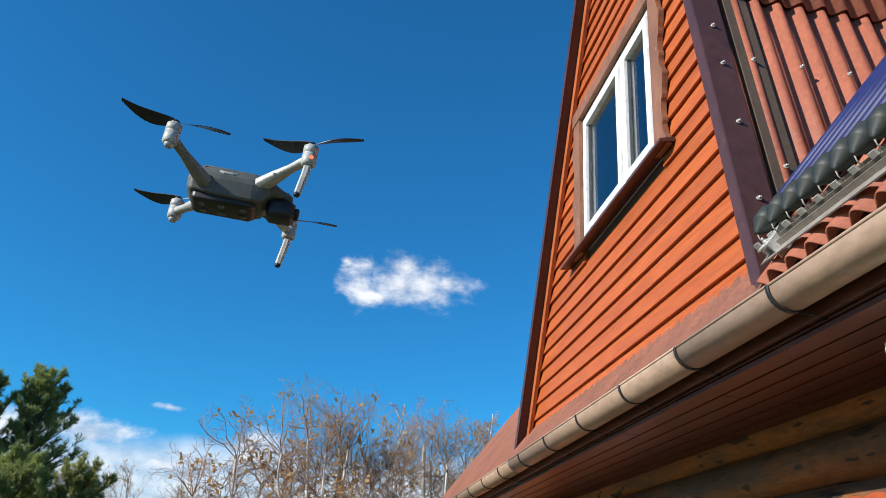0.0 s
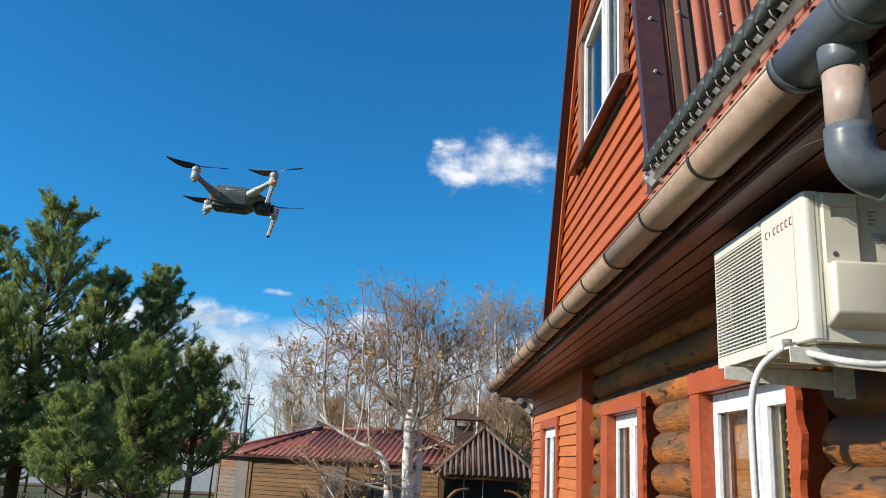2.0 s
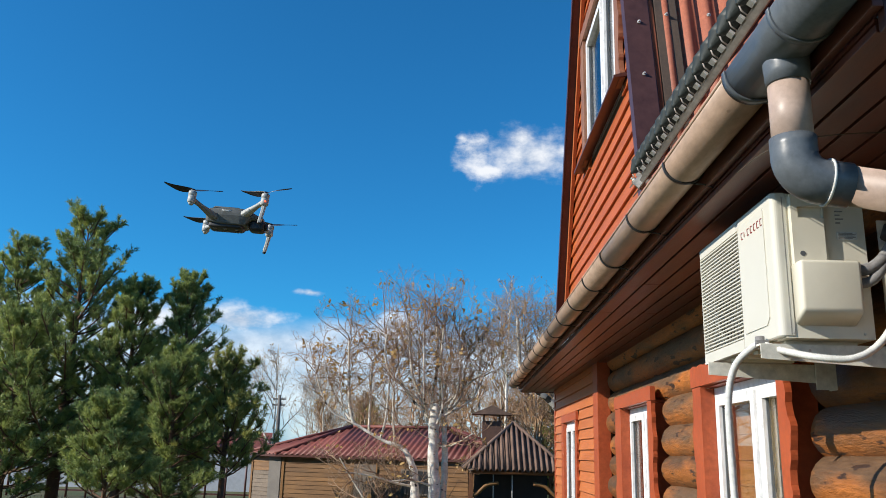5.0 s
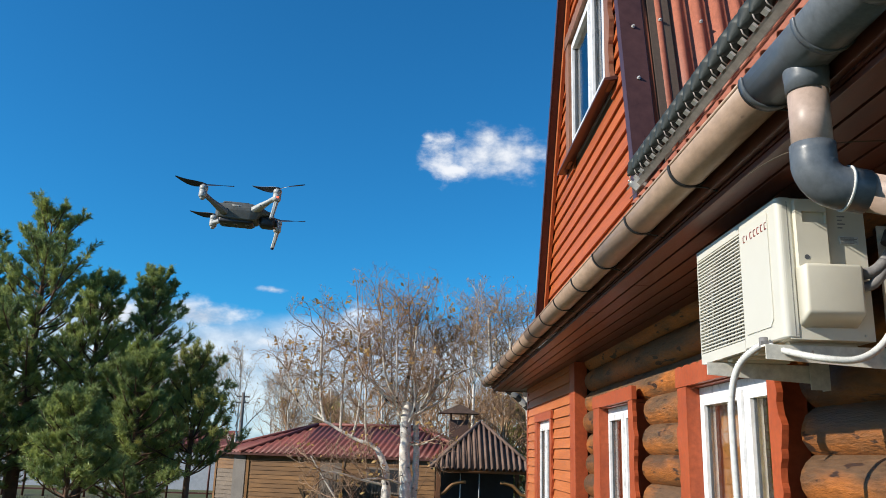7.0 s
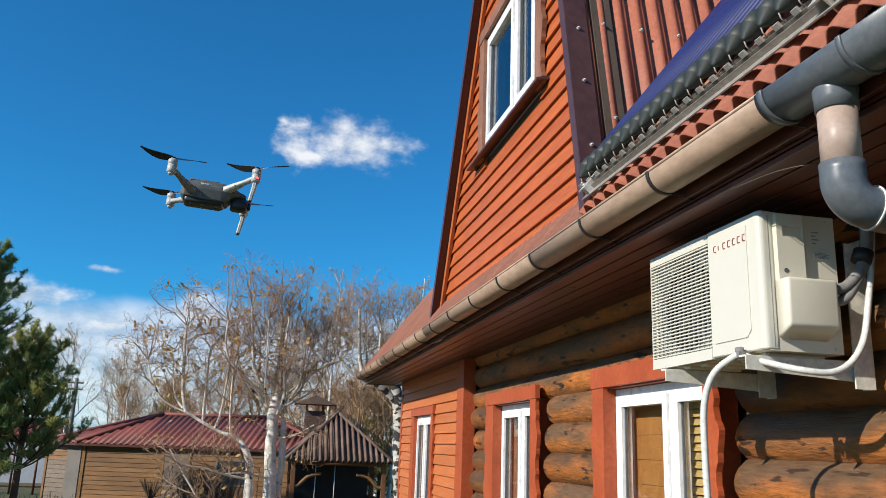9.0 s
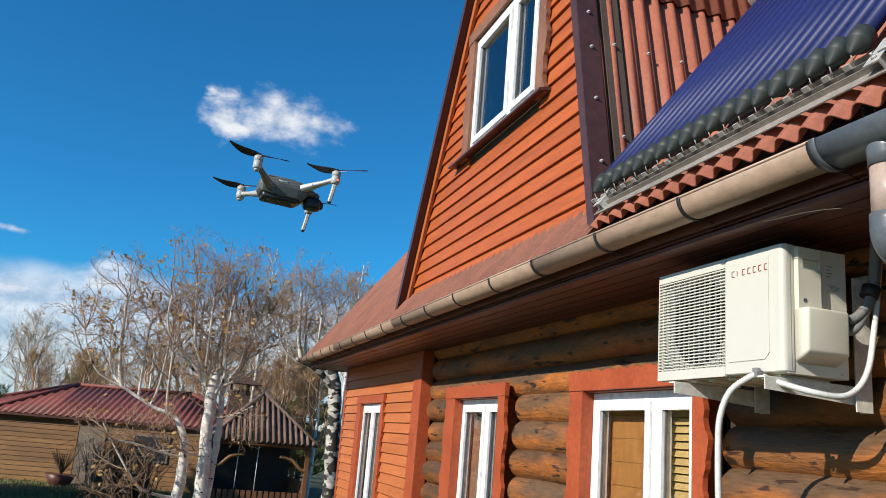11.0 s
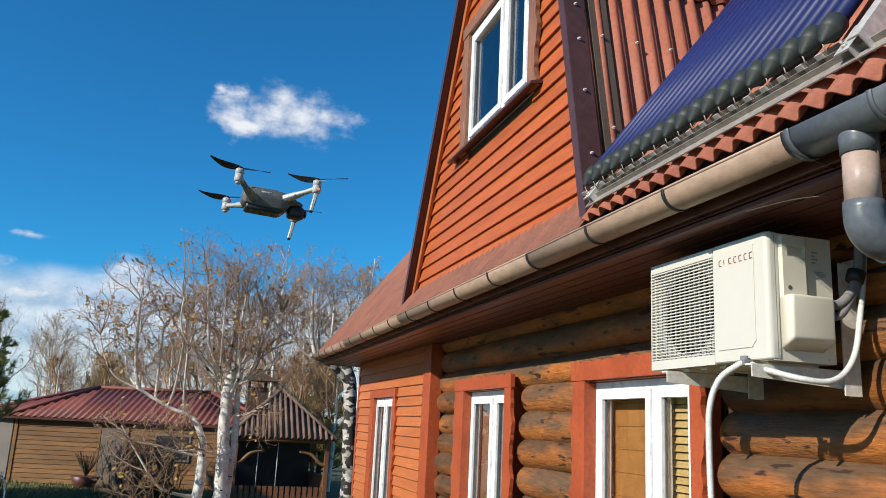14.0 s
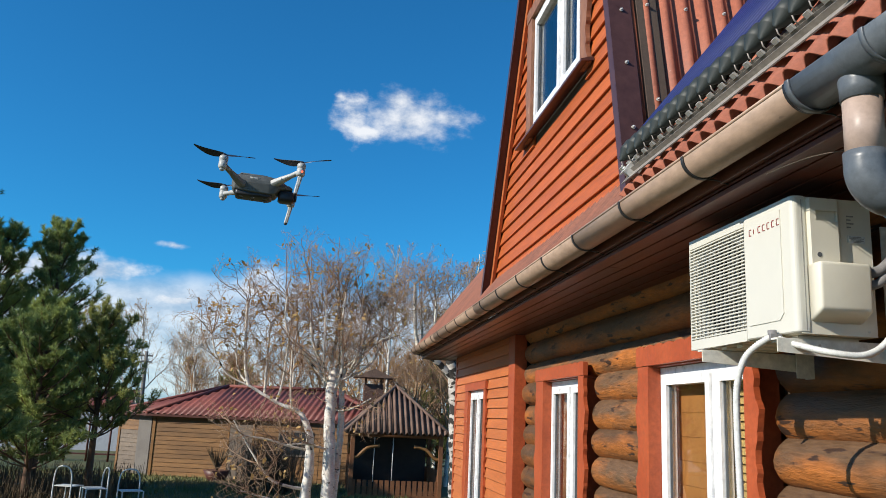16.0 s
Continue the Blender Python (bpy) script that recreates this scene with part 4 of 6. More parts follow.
# slope-wise side rail and a flap of foil by the near end
bm = bm_new()
m = Matrix.Translation(Vector((EX, -0.70, EZ))) @ Euler((0, -SLOPE, 0)).to_matrix().to_4x4()
box(bm, (0.09, 0.0, 0.13), (2.0, 0.045, 0.136), m)
box(bm, (0.09, 0.0, 0.06), (2.0, 0.006, 0.13), m)
part("side_rail", bm, M["galv"], solar, "galvanised side rail")

# the frame sits a little askew on the roof
PIV = Vector((EX, 1.03, EZ)) + UP * 0.15 + NR * 0.1
solar.matrix_basis = Matrix.Translation(PIV) @ Matrix.Rotation(radians(2.0), 4, NR) @ Matrix.Translation(-PIV) @ Matrix.Translation(solar.location)

# ---- outdoor cooling unit ----
M["fan"] = material("dark_fan_plastic", (0.05, 0.05, 0.055), None, 0.4)
M["ac_shroud"] = material("pale_grey_shroud", (0.34, 0.34, 0.32), (0.28, 0.28, 0.27), 0.5)
AX0, AX1, AY0, AY1, AZ0, AZ1 = -0.555, -0.258, 0.0, 0.79, 2.222, 2.70
ac = holder("air_conditioner", (-0.4, 0.4, AZ0), "cream-white outdoor air conditioner on wall brackets", "air conditioner")
bm = bm_new()
G0, G1, GB, GT = 0.325, 0.785, 2.262, 2.662      # the grille's field
# cabinet: back, sides, top, base, and a front with an opening for the grille
t = 0.012
cab = [((AX0 + 0.02, AY0, AZ1 - t), (AX1, AY1, AZ1)), ((AX0 + 0.02, AY0, AZ0), (AX1, AY1, AZ0 + t)), ((AX0 + 0.02, AY1 - t, AZ0 + t), (AX1, AY1, AZ1 - t)),
       ((AX0 + 0.02, AY0, AZ0 + t), (AX1, AY0 + t, AZ1 - t)), ((AX1 - t, AY0 + t, AZ0 + t), (AX1, AY1 - t, AZ1 - t))]
for lo, hi in cab:
    box(bm, lo, hi)
part("cabinet", bm, M["ac_side"], ac)
bm = bm_new()
r = 0.022
front = [((AX0, AY0, AZ0), (AX0 + 0.03, G0, AZ1)), ((AX0, G1, AZ0), (AX0 + 0.03, AY1, AZ1)), ((AX0, G0, AZ0), (AX0 + 0.03, G1, GB)), ((AX0, G0, GT), (AX0 + 0.03, G1, AZ1))]
prism(bm, [(AX0 + 0.05, AY0 - 0.003), (AX0 + 0.05, G0), (AX0, G0)] + [(AX0 + r - r * math.cos(a), AY0 - 0.003 + r - r * math.sin(a)) for a in (math.pi / 2 * k / 6 for k in range(7))], "z", AZ0 + 0.004, AZ1 + 0.003)
for lo, hi in front[1:]:
    part("grille_rail", box(bm_new(), lo, hi), M["ac"], ac)
front_panel = part("front_panel", bm, M["ac"], ac, "smooth cream front panel")
front_panel.modifiers.new("round", "BEVEL").width = 0.004
bm = bm_new()
prism(bm, [(0.066, AZ0 + 0.075), (0.092, AZ0 + 0.050), (0.296, AZ0 + 0.050), (0.302, AZ0 + 0.056), (0.302, AZ1 - 0.03), (0.066, AZ1 - 0.03)], "x", AX0 - 0.0035, AX0 + 0.002)
bmesh.ops.bevel(bm, geom=[e for e in bm.edges if max(v.co.x for v in e.verts) < AX0], offset=0.003, segments=2, affect="EDGES")
part("raised_field", bm, M["ac"], ac)
# grille
sl = bm_new()
box(sl, (-0.003, G0, -0.0024), (0.004, G1, 0.0024))
slat_me = mesh_of(sl, M["ac"], "slat")
nsl = 29
for k in range(nsl):
    piece("slat", slat_me, ac, pose(AX0 + 0.003, 0, GB + (GT - GB) * (k + 0.5) / nsl))
sl = bm_new()
box(sl, (-0.003, -0.0013, GB), (0.004, 0.0013, GT))
bar_me = mesh_of(sl, M["ac"], "bar")
for k in range(1, 13):
    piece("bar", bar_me, ac, pose(AX0 + 0.010, G0 + (G1 - G0) * k / 13, 0))
# the fan behind it
FC = Vector((AX0 + 0.08, 0.545, 2.465))
bm = bm_new()
n = 36
ro = 0.185
ring0 = [bm.verts.new((AX0 + 0.040, FC.y + ro * math.cos(a), FC.z + ro * math.sin(a))) for a in (2 * math.pi * k / n for k in range(n))]
throat = bm_new()
thr0 = [throat.verts.new((AX0 + 0.041, FC.y + ro * math.cos(a), FC.z + ro * math.sin(a))) for a in (2 * math.pi * k / n for k in range(n))]
thr1 = [throat.verts.new((AX0 + 0.16, FC.y + ro * math.cos(a), FC.z + ro * math.sin(a))) for a in (2 * math.pi * k / n for k in range(n))]
sq = [bm.verts.new((AX0 + 0.034, FC.y + 0.235 * max(-1, min(1, 1.42 * math.cos(a))), FC.z + 0.205 * max(-1, min(1, 1.42 * math.sin(a))))) for a in (2 * math.pi * k / n for k in range(n))]
for k in range(n):
    j = (k + 1) % n
    bm.faces.new((sq[k], sq[j], ring0[j], ring0[k]))
    throat.faces.new((thr0[k], thr0[j], thr1[j], thr1[k])).smooth = True
# throat, coil and fan are coloured dark for the shade behind the grille
part("shroud", bm, M["ac_shroud"], ac)
part("throat", throat, M["black"], ac)
bm = bm_new()
box(bm, (AX0 + 0.165, G0, GB), (AX0 + 0.175, G1, GT))
part("coil", bm, M["ac_dark"], ac, "dark finned coil behind the fan")
bm = bm_new()
tube(bm, [FC + Vector((-0.02, 0, 0)), FC + Vector((-0.012, 0, 0)), FC + Vector((0.06, 0, 0))], [0.03, 0.045, 0.05], 20)
for b3 in range(3):
    a0 = 0.5 + b3 * 2 * math.pi / 3
    g = [[bm.verts.new((FC.x + 0.045 - 0.05 * v, FC.y + rr * math.cos(a0 + 1.25 * v), FC.z + rr * math.sin(a0 + 1.25 * v))) for v in (i / 6 for i in range(7))] for rr in (0.045, 0.11, 0.172)]
    for i in range(2):
        for j in range(6):
            bm.faces.new((g[i][j], g[i][j + 1], g[i + 1][j + 1], g[i + 1][j])).smooth = True
part("fan", bm, M["fan"], ac, "dark grey three-blade fan")
# service side: a raised panel with a lifting recess, a valve cover below it, a sunk label field beside it
bm = bm_new()
SP = (-0.500, -0.385)
box(bm, (SP[0], AY0 - 0.022, 2.300), (SP[0] + 0.022, AY0 + 0.002, 2.690))
box(bm, (SP[0] + 0.022, AY0 - 0.022, 2.300), (SP[1] - 0.012, AY0 + 0.002, 2.612))
box(bm, (SP[0] + 0.022, AY0 - 0.022, 2.650), (SP[1] - 0.012, AY0 + 0.002, 2.690))
prism(bm, [(SP[1] - 0.012, AY0 - 0.022), (SP[1] - 0.004, AY0 - 0.018), (SP[1] + 0.004, AY0 + 0.002), (SP[1] - 0.012, AY0 + 0.002)], "z", 2.300, 2.690)
panel_s = part("service_panel", bm, M["ac_side"], ac)
bm = bm_new()
box(bm, (SP[0] + 0.0225, AY0 - 0.006, 2.6125), (SP[1] - 0.0125, AY0 - 0.002, 2.6495))
grip = part("handle_recess", bm, M["ac_side"], panel_s, "recessed lifting handle")
bm = bm_new()
tube(bm, [(-0.472, AY0 - 0.021, 2.492), (-0.472, AY0 - 0.0235, 2.492)], 0.0085, 14)
part("plug", bm, M["ac_dark"], panel_s)
bm = bm_new()
box(bm, (AX0 + 0.034, AY0 - 0.0035, AZ0 + 0.01), (AX0 + 0.037, AY0 - 0.001, AZ1 - 0.012))
part("seam", bm, M["print_grey"], ac)
bm = bm_new()
box(bm, (-0.505, AY0 - 0.070, 2.262), (-0.312, AY0 - 0.004, 2.462))
for v in bm.verts:
    if v.co.z < 2.3 and v.co.y < AY0 - 0.05:
        v.co.z += 0.035
        v.co.y += 0.004
es = [e for e in bm.edges if min(v.co.y for v in e.verts) < AY0 - 0.04]
bmesh.ops.bevel(bm, geom=es, offset=0.013, segments=4, profile=0.5, affect="EDGES")
for f in bm.faces:
    f.smooth = True
part("valve_cover", bm, M["ac_side"], ac, "cream plastic valve cover")
for sz in (2.245, 2.690):
    for sx in (-0.515, -0.29):
        part("screw", tube(bm_new(), [(sx, AY0 - 0.0005, sz - 0.006), (sx, AY0 - 0.004, sz - 0.006)], [0.004, 0.0032], 8), M["galv"], ac)
bm = bm_new()
box(bm, (-0.350, AY0 - 0.0035, 2.545), (-0.285, AY0 - 0.001, 2.572))
part("data_label", bm, M["hose"], ac, "white data label")
bm = bm_new()
for k in range(5):
    box(bm, (-0.345, AY0 - 0.0050, 2.548 + k * 0.0045), (-0.345 + 0.045 + 0.01 * (k % 2), AY0 - 0.0038, 2.5502 + k * 0.0045))
for k in range(4):
    box(bm, (-0.350, AY0 - 0.004, 2.60 + k * 0.013), (-0.335 + 0.01 * (k % 2), AY0 - 0.001, 2.604 + k * 0.013))
tagged(part("fine_print", bm, M["print_grey"], ac), kind="stuff")
# the maker's mark as plain strokes
for k in range(7):
    yy = 0.268 - k * 0.031
    bm = bm_new()
    for z0, z1, y0, y1 in ((2.612, 2.6145, -0.0085, 0.006), (2.6345, 2.637, -0.0085, 0.006), (2.616, 2.6335, 0.0045, 0.0075)):
        if k != 1 or z1 - z0 > 0.01:
            box(bm, (AX0 - 0.0056, yy + y0, z0), (AX0 - 0.0042, yy + y1, z1))
    part("mark", bm, M["print_red"], ac, "dark red maker's mark as strokes")
# underside: ribs and feet
bm = bm_new()
for k in range(6):
    box(bm, (AX0 + 0.04, 0.06 + k * 0.125, AZ0 - 0.012), (AX1 - 0.03, 0.10 + k * 0.125, AZ0 - 0.001))
part("base_rib", bm, M["ac_side"], ac)
bm = bm_new()
tube(bm, [(-0.45, 0.24, AZ0 - 0.002), (-0.45, 0.24, AZ0 - 0.016)], 0.035, 18)
part("drain_boss", bm, M["ac_side"], ac)

for yb in (0.04, 0.59):
    br = holder("wall_bracket", (-0.12, yb, 2.15), "white painted steel wall bracket", "bracket", "brackets under the cooler")
    bm = bm_new()
    prism(bm, [(-0.605, AZ0 - 0.016), (-0.13, AZ0 - 0.016), (-0.13, AZ0 - 0.088), (-0.605, AZ0 - 0.062)], "y", yb - 0.003, yb + 0.003)
    box(bm, (-0.605, yb + 0.003, AZ0 - 0.020), (-0.13, yb + 0.038, AZ0 - 0.0135))
    part("arm", bm, M["bracket_white"], br)
    bm = bm_new()
    box(bm, (-0.135, yb - 0.02, AZ0 - 0.11), (-0.128, yb + 0.035, AZ1 - 0.06))
    box(bm, (-0.205, yb - 0.02, AZ0 - 0.11), (-0.135, yb - 0.014, AZ1 - 0.08))
    part("upright", bm, M["bracket_white"], br)
    for xx in (-0.52, -0.30):
        bm = bm_new()
        tube(bm, [(xx, yb + 0.018, AZ0 - 0.05), (xx, yb + 0.018, AZ0 - 0.02)], 0.005, 6)
        tube(bm, [(xx, yb + 0.018, AZ0 - 0.034), (xx, yb + 0.018, AZ0 - 0.021)], 0.011, 6)
        part("bolt", bm, M["galv"], br)


def ribbed(bm, pts, r, step=0.0075):
    """A corrugated hose along points."""
    path = smooth_path(pts, 110)
    out, rr, acc = [path[0]], [r], 0.0
    for a, b in zip(path, path[1:]):
        acc += (b - a).length
        if acc >= step / 2:
            out.append(b)
            rr.append(r * (0.84 if len(out) % 2 else 1.08))
            acc = 0.0
    return tube(bm, out, rr, 10)


hose = holder("drain_hose", (-0.6, 0.1, 2.2), "white corrugated drain hose hanging from the cooler", "hose")
bm = ribbed(bm_new(), [(-0.575, 0.105, 2.215), (-0.600, 0.125, 2.205), (-0.640, 0.185, 2.150), (-0.655, 0.225, 2.05), (-0.655, 0.235, 1.90), (-0.650, 0.235, 1.6), (-0.645, 0.24, 1.2), (-0.62, 0.26, 0.7)], 0.0125)
part("hanging_length", bm, M["hose"], hose)
bm = ribbed(bm_new(), [(-0.575, 0.105, 2.215), (-0.54, 0.03, 2.185), (-0.47, -0.06, 2.155), (-0.38, -0.09, 2.150), (-0.30, -0.085, 2.19), (-0.235, -0.07, 2.27), (-0.195, -0.06, 2.40), (-0.165, -0.055, 2.54), (-0.140, -0.06, 2.77)], 0.0115)
part("feed_length", bm, M["hose"], hose)
bm = bm_new()
tube(bm, [(-0.578, 0.115, 2.24), (-0.578, 0.112, 2.205)], 0.015, 10)
box(bm, (-0.600, 0.085, 2.205), (-0.560, 0.100, 2.225))
part("hose_clip", bm, M["grey_foam"], hose)
lines = holder("refrigerant_lines", (-0.2, -0.04, 2.4), "grey insulated pipes bound with tape", "pipe")
for dx, dz, rr in ((0, 0, 0.019), (0.012, -0.040, 0.016)):
    bm = tube(bm_new(), smooth_path([(-0.33, -0.03, 2.435 + dz), (-0.27, -0.045, 2.445 + dz), (-0.215 + dx, -0.05, 2.50), (-0.185 + dx, -0.055, 2.58), (-0.165 + dx, -0.06, 2.77)]), rr, 12)
    part("insulated_pipe", bm, M["grey_foam"], lines)
bm = tube(bm_new(), [(-0.205, -0.053, 2.535), (-0.190, -0.055, 2.575)], 0.033, 14)
part("tape_wrap", bm, M["black"], lines, "black tape")

# ---- the drone in the air ----
DC = Vector((-2.368, 0.139, 2.612))
drone = holder("drone", DC, "grey folding camera drone hovering in the air", "drone")
drone_parts = []


def dpart(name, bm, mat, label="", parent=None):
    ob = part(name, bm, M[mat], parent or drone, label)
    ob.matrix_parent_inverse = Matrix.Identity(4)
    return ob


def loft(bm, sections):
    """Rounded-box rings along x: (x, half width, z low, z high, corner)."""
    rings = []
    for x, w, z0, z1, c in sections:
        ring = []
        for cy, cz, a0 in ((w - c, z1 - c, 0), (-w + c, z1 - c, 90), (-w + c, z0 + c, 180), (w - c, z0 + c, 270)):
            for k in range(4):
                a = radians(a0 + 30 * k)
                ring.append(bm.verts.new((x, cy + c * math.cos(a), cz + c * math.sin(a))))
        rings.append(ring)
    for r0, r1 in zip(rings, rings[1:]):
        for k in range(len(r0)):
            j = (k + 1) % len(r0)
            bm.faces.new((r0[k], r0[j], r1[j], r1[k])).smooth = True
    bm.faces.new(rings[0][::-1])
    bm.faces.new(rings[-1])
    bmesh.ops.recalc_face_normals(bm, faces=bm.faces)
    return bm


def shell(bm, sections):
    """A faceted hull along x: (x, half width and height of the top edge, of the waist, of the bottom edge)."""
    rings = []
    for x, wt, zt, wm, zm, wb, zb in sections:
        half = [(wt * 0.55, zt + 0.002), (wt, zt), (wm, zm + 0.006), (wm, zm - 0.004), (wb, zb), (wb * 0.55, zb - 0.001)]
        rings.append([bm.verts.new((x, y, z)) for y, z in half] + [bm.verts.new((x, -y, z)) for y, z in half[::-1]])
    for r0, r1 in zip(rings, rings[1:]):
        for k in range(len(r0)):
            j = (k + 1) % len(r0)
            bm.faces.new((r0[k], r0[j], r1[j], r1[k]))
    bm.faces.new(rings[0][::-1])
    bm.faces.new(rings[-1])
    bmesh.ops.recalc_face_normals(bm, faces=bm.faces)
    return bm


def strut(bm, pts, wide, high):
    """A flat bar with rounded shoulders along points; wide and high: half sizes at each point."""
    pts = [Vector(q) for q in pts]
    rings = []
    for i, q in enumerate(pts):
        d = (pts[min(i + 1, len(pts) - 1)] - pts[max(i - 1, 0)]).normalized()
        side = d.cross(Vector((0, 0, 1))).normalized()
        up = side.cross(d)
        rings.append([bm.verts.new(q + side * (wide[i] * a) + up * (high[i] * b)) for a, b in ((1, 0.5), (0.5, 1), (-0.5, 1), (-1, 0.5), (-1, -0.5), (-0.5, -1), (0.5, -1), (1, -0.5))])
    for r0, r1 in zip(rings, rings[1:]):
        for k in range(8):
            bm.faces.new((r0[k], r0[(k + 1) % 8], r1[(k + 1) % 8], r1[k]))
    bm.faces.new(rings[0][::-1])
    bm.faces.new(rings[-1])
    bmesh.ops.recalc_face_normals(bm, faces=bm.faces)
    return bm


body = dpart("body", shell(bm_new(), [(-0.090, 0.024, 0.014, 0.028, 0.002, 0.022, -0.014), (-0.080, 0.033, 0.025, 0.040, 0.003, 0.034, -0.024), (-0.030, 0.036, 0.030, 0.045, 0.004, 0.039, -0.029),
                                      (0.030, 0.036, 0.031, 0.046, 0.005, 0.039, -0.029), (0.050, 0.034, 0.028, 0.044, 0.006, 0.036, -0.026), (0.066, 0.030, 0.023, 0.038, 0.006, 0.031, -0.006),
                                      (0.088, 0.020, 0.014, 0.028, 0.004, 0.022, -0.002)]), "drone_grey")
rnd_mod = body.modifiers.new("round", "BEVEL")
rnd_mod.width, rnd_mod.segments = 0.003, 2
bm = loft(bm_new(), [(-0.076, 0.026, -0.038, -0.022, 0.004), (-0.068, 0.031, -0.041, -0.022, 0.005), (0.030, 0.031, -0.040, -0.022, 0.005), (0.042, 0.026, -0.035, -0.022, 0.004)])
belly = dpart("belly", bm, "drone_dark", "black underside with sensors")
for xx in (-0.055, -0.02, 0.02):
    for yy in (-0.014, 0.014):
        dpart("sensor", tube(bm_new(), [(xx, yy, -0.040), (xx, yy, -0.0435)], [0.007, 0.005], 12), "grey_pvc", "", belly)
bm = loft(bm_new(), [(-0.070, 0.024, 0.026, 0.033, 0.004), (-0.064, 0.028, 0.026, 0.036, 0.005), (0.018, 0.028, 0.028, 0.037, 0.005), (0.026, 0.024, 0.028, 0.034, 0.004)])
dpart("battery", bm, "drone_grey", "grey battery hatch")
for sy in (-1, 1):
    bm = bm_new()
    strut(bm, [(-0.034, sy * 0.0405, 0.018), (-0.026, sy * 0.043, 0.016), (-0.010, sy * 0.043, 0.016), (-0.002, sy * 0.0405, 0.018)], [0.002] * 4, [0.003] * 4)
    dpart("side_latch", bm, "drone_light", "pale side latch")
    bm = bm_new()
    box(bm, (-0.058, sy * 0.0425 - 0.003, -0.014), (-0.046, sy * 0.0425 + 0.003, 0.004), bevel=0.002)
    dpart("vent", bm, "drone_dark")
    bm = bm_new()
    box(bm, (0.036, sy * 0.041 - 0.004, 0.012), (0.052, sy * 0.041 + 0.004, 0.021), bevel=0.002)
    dpart("arm_joint", bm, "drone_dark")
bm = loft(bm_new(), [(0.062, 0.016, -0.036, -0.004, 0.008), (0.070, 0.023, -0.040, -0.002, 0.010), (0.104, 0.023, -0.040, -0.002, 0.010), (0.114, 0.017, -0.036, -0.006, 0.008)])
gimbal = dpart("gimbal_camera", bm, "drone_dark", "black gimbal camera")
bm = tube(bm_new(), [(0.112, 0, -0.020), (0.121, 0, -0.020), (0.123, 0, -0.020)], [0.012, 0.012, 0.009], 18)
dpart("lens", bm, "drone_dark", "", gimbal)
bm = loft(bm_new(), [(0.070, 0.026, 0.000, 0.018, 0.006), (0.096, 0.022, -0.002, 0.014, 0.006), (0.106, 0.015, 0.000, 0.009, 0.004)])
dpart("nose", bm, "drone_grey", "grey nose with forward sensors")
MOT = {"rear_near": (-0.118, -0.124, 0.030), "rear_far": (-0.124, 0.124, 0.010), "front_near": (0.124, -0.122, 0.044), "front_far": (0.106, 0.126, 0.014)}
ROOT = {"rear_near": (-0.058, -0.038, -0.008), "rear_far": (-0.058, 0.038, -0.008), "front_near": (0.044, -0.036, 0.010), "front_far": (0.044, 0.036, 0.010)}
ANG = {"rear_near": 12, "rear_far": 168, "front_near": -20, "front_far": 8}
